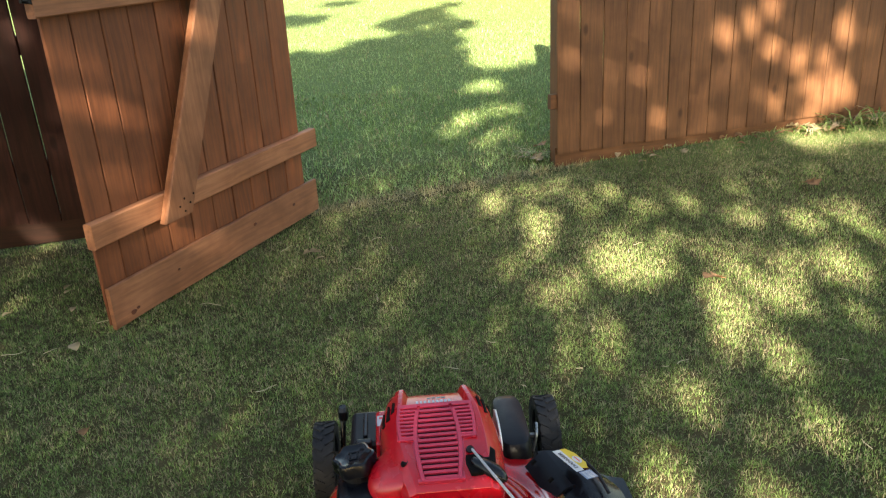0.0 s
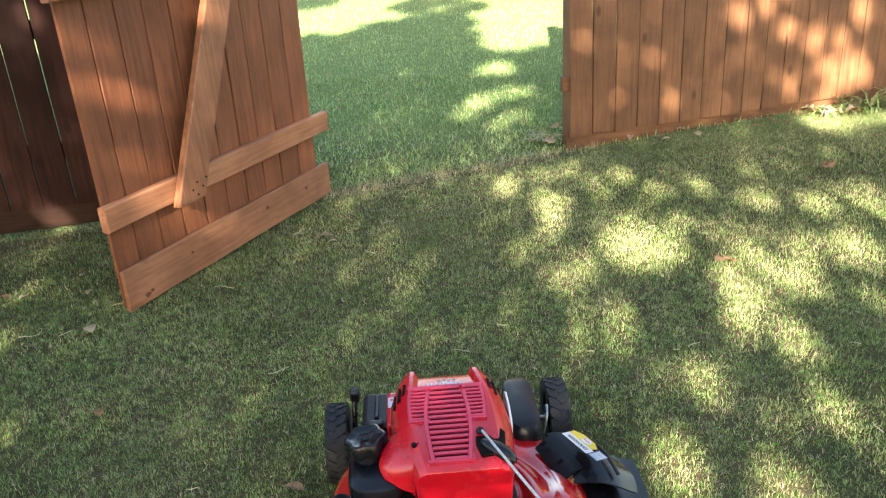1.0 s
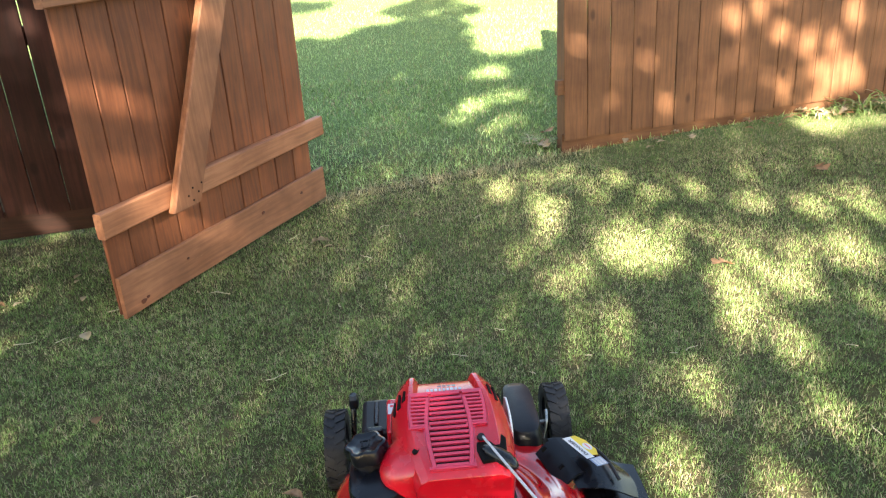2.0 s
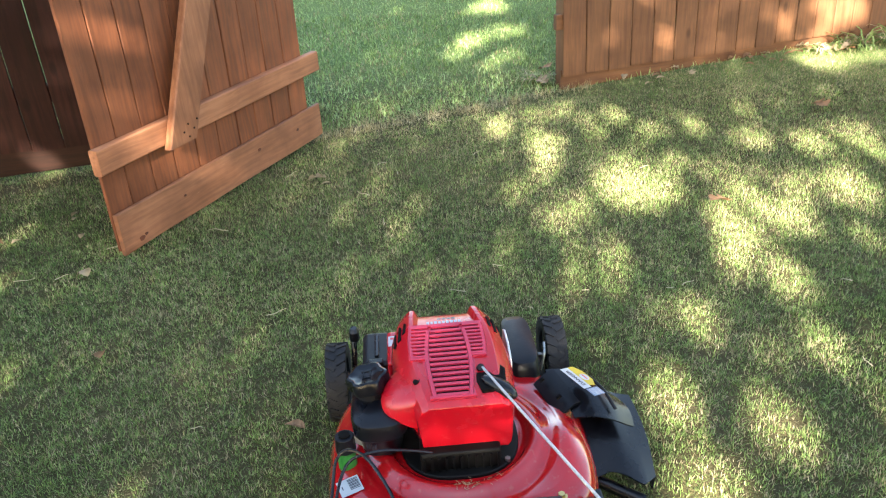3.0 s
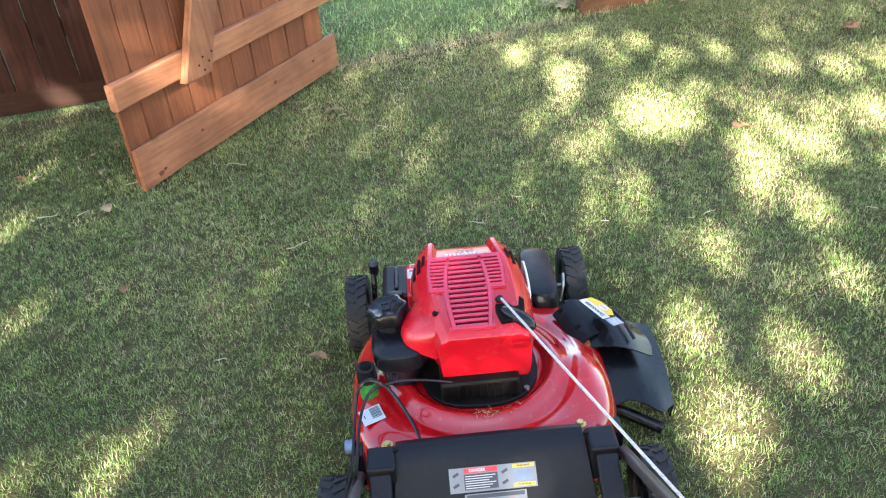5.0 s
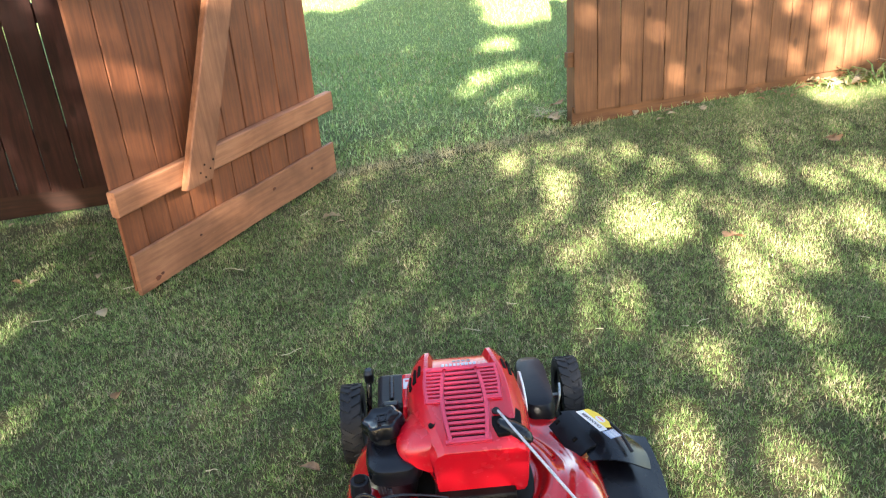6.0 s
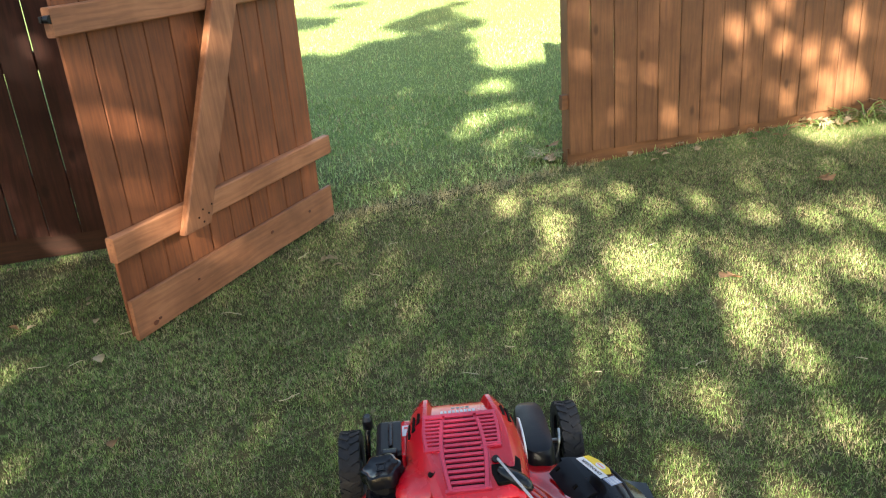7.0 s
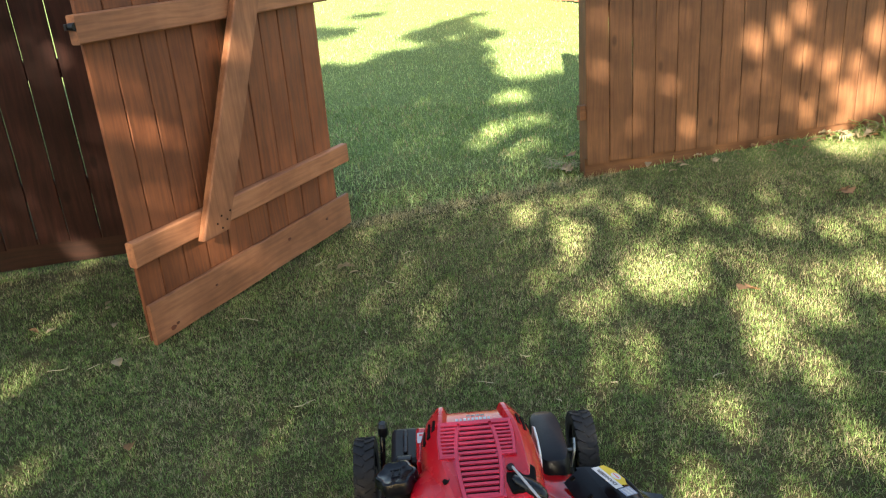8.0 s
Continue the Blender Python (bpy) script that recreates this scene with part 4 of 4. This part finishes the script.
    part("handle_bar", tube([(-0.235, -1.62, 0.82), (-0.21, -1.66, 0.85), (0, -1.665, 0.853), (0.21, -1.66, 0.85), (0.235, -1.62, 0.82)], 0.0115, 12), TUBE, root, smooth=True)
    part("rope_guide", cyl(0.018, 0.014, 0.04, 14, T((0.268, -1.045, 0.425)) @ Matrix.Rotation(1.2, 4, "X")), BLUE_INK, root, "grey rope guide on the handle", bevel=0.003)
    part("side_knob", cyl(0.016, 0.014, 0.02, 16, T((-0.272, -0.565, 0.145)) @ Matrix.Rotation(radians(-90), 4, "Y")), BLUE_INK, root)

    # control cables
    part("cable", tube([(-0.262, -0.95, 0.36), (-0.262, -0.72, 0.235), (-0.258, -0.60, 0.245), (-0.248, -0.555, 0.285), (-0.222, -0.545, 0.302), (-0.185, -0.56, 0.285), (-0.148, -0.615, 0.255), (-0.128, -0.668, 0.236)], 0.0032, 8), BLACK_SATIN, root, "black control cable", smooth=True)
    part("cable", tube([(-0.254, -0.95, 0.352), (-0.254, -0.72, 0.228), (-0.247, -0.60, 0.250), (-0.225, -0.555, 0.278), (-0.19, -0.545, 0.287), (-0.15, -0.535, 0.283), (-0.10, -0.53, 0.272), (-0.06, -0.53, 0.262)], 0.0032, 8), BLACK_SATIN, root, "black control cable", smooth=True)

    # discharge chute
    rows = []
    for q in np.linspace(0, 1, 9):
        p0, p3 = Vector((0.220, -0.246, 0.222)).lerp(Vector((0.345, -0.298, 0.200)), q), Vector((0.256, -0.404, 0.204)).lerp(Vector((0.394, -0.388, 0.158)), q)
        row = []
        for r in np.linspace(0, 1, 9):
            p = p0.lerp(p3, r)
            p.z += 0.034 * math.sin(math.pi * min(1, q * 0.93 + 0.10)) * (0.75 + 0.25 * math.sin(math.pi * r))
            p.y += -0.012 * math.sin(math.pi * q) * r
            p.x += 0.02 * math.sin(math.pi * r) * q
            row.append(p)
        rows.append(row)
    chute = part("discharge_chute", sheet(rows, 0.004), BLACK_SATIN, root, "black side discharge chute with danger sticker", smooth=True)
    part("hinge_plate", sheet([[Vector((0.186 + 0.037 * r + 0.050 * q, -0.280 - 0.114 * r + 0.018 * q, 0.216 - 0.010 * r + 0.026 * math.sin(q * 1.6))) for q in np.linspace(0, 1, 5)] for r in np.linspace(0, 1, 5)], 0.006), BLACK, chute, "", smooth=True)
    for x, y in ((0.204, -0.296), (0.230, -0.362)):
        part("slot", box(-0.006, 0.006, -0.003, 0.003, 0, 0.006), HOLE_NAIL_BLACK, chute, "", T((x, y, 0.2365)) @ Matrix.Rotation(0.4, 4, "Z") @ Matrix.Rotation(-0.5, 4, "Y"))
    low = []
    for q in np.linspace(0, 1, 13):
        p0, p3 = Vector((0.262, -0.300, 0.180)).lerp(Vector((0.290, -0.466, 0.092)), q), Vector((0.419, -0.262, 0.146)).lerp(Vector((0.425, -0.440, 0.078)), q)
        row = []
        for r in np.linspace(0, 1, 13):
            p = p0.lerp(p3, r)
            p.z += 0.020 * math.exp(-((r - 0.42) / 0.22) ** 2) * (1 - 0.55 * q) + 0.010 * math.sin(math.pi * r)
            p.x += 0.010 * math.sin(math.pi * q) * r
            p.y -= 0.052 * q ** 3 * max(0.0, 1 - abs(r - 0.74) / 0.5)
            row.append(p)
        low.append(row)
    part("chute_body", sheet(low, 0.004), BLACK_SATIN, chute, "", smooth=True)
    part("chute_side", sheet([[Vector((row[-1].x - 0.002 * k, row[-1].y, row[-1].z - (0.002, 0.03, 0.055)[k] * (1 - 0.35 * q))) for k in range(3)] for q, row in zip(np.linspace(0, 1, 13), low)], 0.004), BLACK_SATIN, chute, "", smooth=True)
    part("chute_lip", tube([(0.300, -0.442, 0.062), (0.345, -0.472, 0.054), (0.392, -0.500, 0.044)], 0.014, 14), BLACK_SATIN, chute, "", smooth=True)
    part("rib", tube([(0.312, -0.300, 0.238), (0.334, -0.345, 0.2325), (0.350, -0.388, 0.212)], 0.0040, 10), BLACK_SATIN, chute, "", smooth=True)
    CL = Matrix(((0.46, 0.70, 0.30, 0.279), (-0.82, 0.57, 0.02, -0.345), (-0.18, -0.33, 0.95, 0.2695), (0, 0, 0, 1)))
    CL = T(CL.translation) @ CL.to_3x3().to_quaternion().to_matrix().to_4x4()
    lab = part("chute_label", flat(0.088, 0.030), WHITE, chute, "white and yellow danger sticker", CL @ T((-0.002, -0.014, 0.003)) @ Matrix.Scale(0.84, 4))
    part("lettering", text_bm("DANGER", 0.0165), INK, lab, "", T((0.0, 0.0, 0.0012)) @ Matrix.Rotation(math.pi, 4, "Z"))
    part("label_bar", rounded_slab([(-0.044, 0.015), (0.036, 0.015), (0.040, 0.034), (0.020, 0.050), (-0.020, 0.050), (-0.044, 0.036)], 0.0, 0.0007), YELLOW, lab)
    part("label_mark", cyl(0.014, 0.014, 0.0004, 24, T((0.004, 0.032, 0.0008))), WHITE, lab)
    part("label_mark", box(-0.007, 0.014, 0.0305, 0.0345, 0.0012, 0.0016), RED_INK, lab)
    part("label_bar", flat(0.030, 0.046, 0.0006), BLUE_INK, lab, "", T((0.062, 0.012, 0.0)))
    for k in range(6):
        part("label_bar", flat(0.0018, 0.036, 0.0003), WHITE, lab, "", T((0.052 + k * 0.0042, 0.012, 0.0008)))


build_mower()


# ---- shade trees behind the lawn ----
# openings in the crown, as seen along the sunlight: across, up, half width, half height
GAPS_LAWN = ((0.01, 1.75, 0.063, 0.060), (0.25, 1.62, 0.065, 0.056), (0.25, 1.51, 0.041, 0.030), (0.11, 1.35, 0.033, 0.023), (0.21, 1.25, 0.022, 0.023), (0.36, 1.25, 0.022, 0.029), (0.52, 1.38, 0.068, 0.102), (0.60, 1.35, 0.109, 0.077),
             (0.73, 1.34, 0.059, 0.055), (0.61, 1.47, 0.052, 0.040), (0.81, 1.47, 0.044, 0.018), (0.72, 1.62, 0.023, 0.022), (0.19, 1.82, 0.042, 0.026), (0.38, 1.86, 0.042, 0.021), (0.63, 1.79, 0.044, 0.036), (0.97, 1.73, 0.025, 0.026),
             (0.93, 1.45, 0.043, 0.023), (0.46, 1.12, 0.032, 0.034), (0.32, 1.09, 0.017, 0.024), (0.30, 1.04, 0.018, 0.019), (0.41, 1.01, 0.033, 0.028), (0.32, 0.99, 0.017, 0.018))
GAPS_RIGHT = ((1.03, 1.32, 0.057, 0.053), (0.91, 1.22, 0.065, 0.071), (0.93, 1.17, 0.084, 0.055), (0.87, 1.12, 0.031, 0.041), (0.86, 1.06, 0.063, 0.043), (1.11, 1.22, 0.085, 0.059), (1.17, 1.20, 0.042, 0.045), (1.23, 1.59, 0.058, 0.044),
              (1.13, 1.41, 0.027, 0.025), (1.46, 1.55, 0.062, 0.059), (1.26, 1.34, 0.039, 0.031), (1.00, 1.01, 0.051, 0.053), (1.03, 1.12, 0.023, 0.018), (0.65, 0.93, 0.041, 0.032), (0.53, 0.93, 0.022, 0.012))
GAPS_NEAR = ((0.53, 0.61, 0.100, 0.040), (0.51, 0.74, 0.069, 0.045), (0.46, 0.68, 0.039, 0.027), (0.53, 0.56, 0.090, 0.036), (0.76, 0.68, 0.088, 0.052), (0.70, 0.70, 0.022, 0.013), (0.99, 0.84, 0.058, 0.047), (1.00, 0.78, 0.024, 0.015),
             (0.63, 0.91, 0.036, 0.038), (0.94, 0.99, 0.028, 0.052), (1.49, 1.35, 0.060, 0.094), (1.98, 2.20, 0.146, 0.118), (1.62, 1.54, 0.038, 0.034))
GAPS_SIDE = ((1.22, 1.57, 0.047, 0.036), (1.47, 1.56, 0.077, 0.064), (1.64, 1.62, 0.049, 0.046), (1.72, 1.55, 0.060, 0.110), (1.43, 1.33, 0.100, 0.075), (0.79, 1.46, 0.053, 0.029),
             (0.89, 1.26, 0.033, 0.033), (1.23, 1.32, 0.053, 0.048), (1.35, 1.13, 0.031, 0.042), (1.27, 1.80, 0.062, 0.032))
GAPS_LEFT = ((-2.06, 1.40, 0.035, 0.021), (-1.81, 1.06, 0.089, 0.030), (-1.82, 1.01, 0.045, 0.022), (-1.92, 1.23, 0.037, 0.014), (-1.41, 0.78, 0.058, 0.024), (-1.51, 0.82, 0.015, 0.010), (-0.93, 0.54, 0.10, 0.026), (-1.11, 0.50, 0.066, 0.025), (-0.83, 0.58, 0.032, 0.014),
             (-2.06, 2.57, 0.035, 0.041), (-2.10, 2.63, 0.020, 0.025), (-2.16, 2.49, 0.022, 0.021), (-2.15, 1.61, 0.036, 0.037), (-2.14, 2.69, 0.021, 0.025))
GAPS_GATE = ((-1.25, 1.56, 0.018, 0.025), (-1.28, 1.64, 0.026, 0.024), (-1.36, 2.16, 0.014, 0.04), (-1.33, 2.03, 0.018, 0.044), (-1.22, 1.67, 0.016, 0.022), (-1.31, 1.76, 0.014, 0.03), (-1.11, 2.42, 0.014, 0.041))
GAPS_FENCE = ((1.40, 2.85, 0.072, 0.082), (1.56, 2.93, 0.052, 0.073), (1.69, 3.03, 0.063, 0.072), (1.70, 2.81, 0.064, 0.056), (1.92, 2.76, 0.067, 0.096), (2.11, 2.78, 0.057, 0.058), (2.22, 2.96, 0.057, 0.114), (1.92, 2.53, 0.026, 0.023), (2.18, 2.57, 0.186, 0.121),
              (2.05, 2.39, 0.070, 0.082), (0.99, 2.32, 0.047, 0.039), (0.87, 2.58, 0.050, 0.032), (0.69, 2.58, 0.027, 0.037), (0.45, 2.64, 0.026, 0.041), (0.44, 2.87, 0.021, 0.020), (0.55, 2.12, 0.022, 0.020), (1.78, 2.48, 0.051, 0.035), (1.55, 2.60, 0.037, 0.022), (2.3, 2.2, 0.20, 0.05))
GAPS_FAR = ((0.03, 3.68, 0.25, 0.33), (-0.11, 3.07, 0.17, 0.118), (-0.21, 2.56, 0.12, 0.1), (0.08, 2.37, 0.1, 0.064), (-0.06, 2.27, 0.06, 0.05), (-0.3, 2.41, 0.1, 0.053),
            (-0.01, 2.69, 0.13, 0.094), (-0.67, 2.26, 0.03, 0.02))
TUFTS = ((-2.65, 5.05, 0.42, 0.36), (-2.42, 5.76, 0.34, 0.13), (-1.25, 4.75, 0.32, 0.34), (-0.98, 5.15, 0.32, 0.32), (-0.66, 4.65, 0.36, 0.32), (-0.74, 5.46, 0.22, 0.14))


def build_trees():
    rg = np.random.default_rng(21)
    n = 360000
    u, v, y = rg.uniform(-7.4, 7.4, n), rg.uniform(-2.5, 6.4, n), rg.uniform(-8.6, -6.6, n)
    loose = rg.uniform(0, 1, n)
    top = 3.4 + (0.45 + 0.55 * np.clip((u + 2.03) / 0.6, 0, 1)) * np.clip((-0.12 - u + 0.2 * value_noise(u, v, 7.0, 4.0)) / 0.45, 0, 1) + 0.12 * np.sin(u * 5.1) + 0.08 * np.sin(u * 11.7 + 1)
    keep = (v < top) & (v > -1.75 + 0.45 * value_noise(u, u * 0.3, 1.9, 6.0) + 0.25 * np.sin(u * 9.0)) & (np.abs(u) < 6.6 + 0.7 * value_noise(v, u * 0.1, 3.0, 2.0))
    streak = value_noise(u * 0.6 + v * 0.5, v * 1.3, 3.1, 2.0) + 0.5 * value_noise(u, v, 8.0, 5.0)
    keep |= (u < -0.2) & (streak > 0.95 + 0.10 * (v - 4.0))
    for a, b, ru, rv in TUFTS:
        keep |= ((u - a) / ru) ** 2 + ((v - b) / rv) ** 2 < (0.7 + 0.8 * value_noise(u * 0.7, v, 6.0, 9.0)) * (loose > 0.4)
    ragged = 1.0 + 0.45 * value_noise(u, v, 21.0, 7.0) + 0.35 * value_noise(u, v, 43.0, 2.0)
    # a gap must be wider than a leaf to let the light through
    for gaps, margin in ((GAPS_LAWN, 0.018), (GAPS_RIGHT, 0.016), (GAPS_SIDE, 0.010), (GAPS_NEAR, 0.004), (GAPS_LEFT, 0.010), (GAPS_GATE, 0.014), (GAPS_FENCE, 0.005), (GAPS_FAR, 0.0)):
        for a, b, ru, rv in gaps:
            # the higher branches are thinned rather than open
            sparse = gaps is GAPS_FAR and b < 2.9
            m = margin if max(ru, rv) < 0.05 else margin * 0.65
            keep &= (((u - a) / (ru + m)) ** 2 + ((v - b) / (rv + m)) ** 2 > ragged) | (sparse & (loose > 0.87))
    # lighter foliage in the middle lets some light filter through
    soft = np.exp(-((u + 0.2) / 0.85) ** 4 - ((v - 1.5) / 0.6) ** 4)
    keep &= loose > 0.26 * soft
    # thin foliage on the sunny side lets small flecks through
    thin = (u > 0.15) & (u < 2.8) & (v > 0.45) & (v < 3.1)
    keep &= ~(thin & (value_noise(u, v, np.where(v > 1.95, 33.0, 23.0), 3.0) > 0.42 + 0.30 * (v < 1.25) * (u < 0.75) + 0.40 * ((v > 1.9) & (u < 1.15)) - 0.06 * ((v > 1.95) & (u > 1.15)) + 0.1 * (v < 0.7)))
    u, v, y = u[keep], v[keep], y[keep]
    P = np.stack([u + SUN_K[0] * y, y, v - SUN_K[1] * y], 1)
    n = len(P)
    a = rg.normal(size=(n, 3))
    a /= np.linalg.norm(a, axis=1)[:, None]
    b = np.cross(a, rg.normal(size=(n, 3)))
    b /= np.linalg.norm(b, axis=1)[:, None]
    a, b = a * rg.uniform(0.045, 0.065, n)[:, None], b * rg.uniform(0.024, 0.034, n)[:, None]
    V = np.stack([P - a, P + b, P + a, P - b], 1)
    for side, x0, y0 in ((-1, -3.9, -7.7), (1, 3.2, -7.6)):
        root = thing("shade_tree", pose(x0, y0, 0), "broad leafy tree that dapples the lawn with shade", "tree", "shade trees")
        loc = np.array([x0, y0, 0.0])
        sel = V[(u * side) >= 0] - loc
        me = bpy.data.meshes.new("crown")
        me.from_pydata(sel.reshape(-1, 3).tolist(), [], (np.arange(len(sel) * 4).reshape(-1, 4)).tolist())
        me.materials.append(CROWN)
        cr = new("crown", me)
        cr.parent = root
        bm = tube([(0, 0, -0.3), (0.08, 0.03, 1.4), (-0.06, 0.0, 2.8), (0.05, 0.05, 4.4)], 0.26, 16, 0.12)
        part("trunk", bm, BARK, root, "grey-brown trunk", smooth=True)
        for k in range(9):
            t = k / 9 * 6.283 + 0.4
            e = (2.3 * math.cos(t), 0.7 * math.sin(t), rg.uniform(4.2, 6.4))
            part("limb", tube([(0, 0, 2.4 + 0.16 * k), (e[0] * 0.4, e[1] * 0.5, 3.4 + 0.13 * k), e], 0.07, 8, 0.012), BARK, root, "", smooth=True)


build_trees()


# ---- fallen leaves and weeds ----
def leaf_mesh(name, mat, lobes, length, rg):
    """A dry curled leaf with a stalk, lobed like an oak's when asked."""
    bm = bmesh.new()
    n = 11
    rows = []
    for k in range(n):
        q = k / (n - 1)
        w = math.sin(math.pi * q ** 0.8) * 0.30
        if lobes:
            w = 0.10 + 0.30 * abs(math.sin(q * math.pi * 2.5)) if 0.08 < q < 0.93 else 0.03
        c = 0.22 * math.sin(q * 3.0 + 0.4)
        row = []
        for s in (-1, -0.5, 0, 0.5, 1):
            row.append(bm.verts.new((length * s * w * rg.uniform(0.85, 1.15), length * (q - 0.5 + (0.10 * abs(s) if lobes else 0)), length * (c * 0.5 + 0.30 * w * s * s + rg.uniform(0, 0.03)))))
        rows.append(row)
    for a, b in zip(rows, rows[1:]):
        for k in range(4):
            bm.faces.new((a[k], a[k + 1], b[k + 1], b[k]))
    bmesh.ops.solidify(bm, geom=bm.faces[:], thickness=0.0006)
    return mesh_of(bm, name, mat)


def build_leaves():
    rg = random.Random(3)
    kinds = [leaf_mesh("fallen_leaf", LEAF_BROWN, True, 0.11, rg), leaf_mesh("fallen_leaf", LEAF_PALE, False, 0.07, rg), leaf_mesh("fallen_leaf", LEAF_PALE, True, 0.09, rg), leaf_mesh("fallen_leaf", LEAF_BROWN, False, 0.075, rg)]
    texts = ("reddish-brown lobed dry leaf lying on the grass", "pale curled dry leaf lying on the grass", "pale lobed dry leaf lying on the grass", "small brown dry leaf lying on the grass")
    spots = [(1.819, 3.933, 0, 0.95), (-0.652, 3.219, 2, 0.9), (-0.60, 3.16, 1, 0.7), (1.012, 2.819, 0, 0.8), (-1.336, 2.385, 1, 1.0), (0.447, 4.606, 2, 1.2), (0.50, 4.85, 0, 0.9), (-1.058, 1.871, 3, 0.9), (-0.40, 1.52, 3, 0.8), (2.35, 4.98, 2, 1.5)]
    d = (FENCE_B - FENCE_A).normalized()
    for _ in range(38):
        s, o = rg.uniform(0.15, 2.3), rg.uniform(0.03, 0.30) ** 1.2
        spots.append((FENCE_A.x + d.x * s + d.y * o, FENCE_A.y + d.y * s - d.x * o, rg.choice((1, 2, 3, 3)), rg.uniform(0.6, 1.0)))
    for _ in range(8):
        spots.append((rg.uniform(-2.2, -1.2), rg.uniform(2.5, 3.3), rg.choice((1, 3)), rg.uniform(0.5, 0.8)))
    for x, y, k, s in spots:
        ob = new("fallen_leaf", kinds[k])
        z = float(rise(np.array(x), np.array(y))) + 0.030
        ob.matrix_basis = pose(x, y, z, rg.uniform(-14, 14), rg.uniform(-14, 14), rg.uniform(0, 360)) @ Matrix.Scale(s, 4)
        tagged(ob, texts[k], "leaf", "fallen leaves")


build_leaves()


def build_weed(x, y, size, count, seed):
    rg = np.random.default_rng(seed)
    bm = bmesh.new()
    for _ in range(count):
        a, L, w = rg.uniform(0, 6.28), size * rg.uniform(0.5, 1.2), size * 0.032
        d, s = Vector((math.cos(a), math.sin(a), 0)), Vector((-math.sin(a), math.cos(a), 0)) * w
        up = rg.uniform(0.4, 1.1)
        pts = [Vector((0, 0, 0)), d * L * 0.35 + Vector((0, 0, L * 0.45 * up)), d * L * 0.75 + Vector((0, 0, L * 0.5 * up)), d * L + Vector((0, 0, L * 0.25 * up))]
        r = [[bm.verts.new(p - s * q), bm.verts.new(p + s * q)] for p, q in zip(pts, (0.5, 1.0, 0.8, 0.05))]
        for p, q in zip(r, r[1:]):
            bm.faces.new((p[0], p[1], q[1], q[0]))
    ob = new("weed", mesh_of(bm, "weed", GRASS))
    ob.matrix_basis = pose(x, y, float(rise(np.array(x), np.array(y))))
    tagged(ob, "bright green grass weed tuft at the fence foot", "weed", "weeds at the fence")


for k, (x, y, s) in enumerate(((2.52, 5.10, 0.19), (2.38, 5.05, 0.15), (2.7, 5.15, 0.17), (0.45, 4.66, 0.13), (0.38, 4.70, 0.10), (2.2, 4.98, 0.12))):
    build_weed(x, y, s, 44, 40 + k)


def build_twig(x, y, length, turn, seed):
    rg = random.Random(seed)
    pts = [(length * (q - 0.5), rg.uniform(-0.08, 0.08) * length, rg.uniform(0, 0.08) * length) for q in (0, 0.35, 0.7, 1)]
    ob = new("twig", mesh_of(tube(pts, 0.0016, 6, 0.0009), "twig", STRAW_STALK))
    ob.matrix_basis = pose(x, y, float(rise(np.array(x), np.array(y))) + 0.024, 0, 0, turn)
    tagged(ob, "thin pale dry grass stalk lying on the lawn", "twig", "dry stalks")


STRAW_STALK = solid("pale_stalk", (0.42, 0.36, 0.24), 0.8, vary=0.2)
for k, (x, y, ln, a) in enumerate(((-0.575, 2.09, 0.07, 35), (-0.662, 1.533, 0.03, 10), (0.138, 2.362, 0.035, 160), (-1.30, 2.60, 0.10, 25), (-0.95, 2.72, 0.09, 170), (-0.78, 3.30, 0.08, 60), (-0.30, 2.75, 0.06, 100), (-1.55, 2.35, 0.07, 15), (0.75, 2.20, 0.05, 40), (-0.42, 3.05, 0.07, 140))):
    build_twig(x, y, ln, a, 70 + k)
stalk_rng = random.Random(17)
for k in range(22):
    build_twig(stalk_rng.uniform(-1.5, 1.5), stalk_rng.uniform(1.35, 4.0), stalk_rng.uniform(0.02, 0.06), stalk_rng.uniform(0, 180), 90 + k)
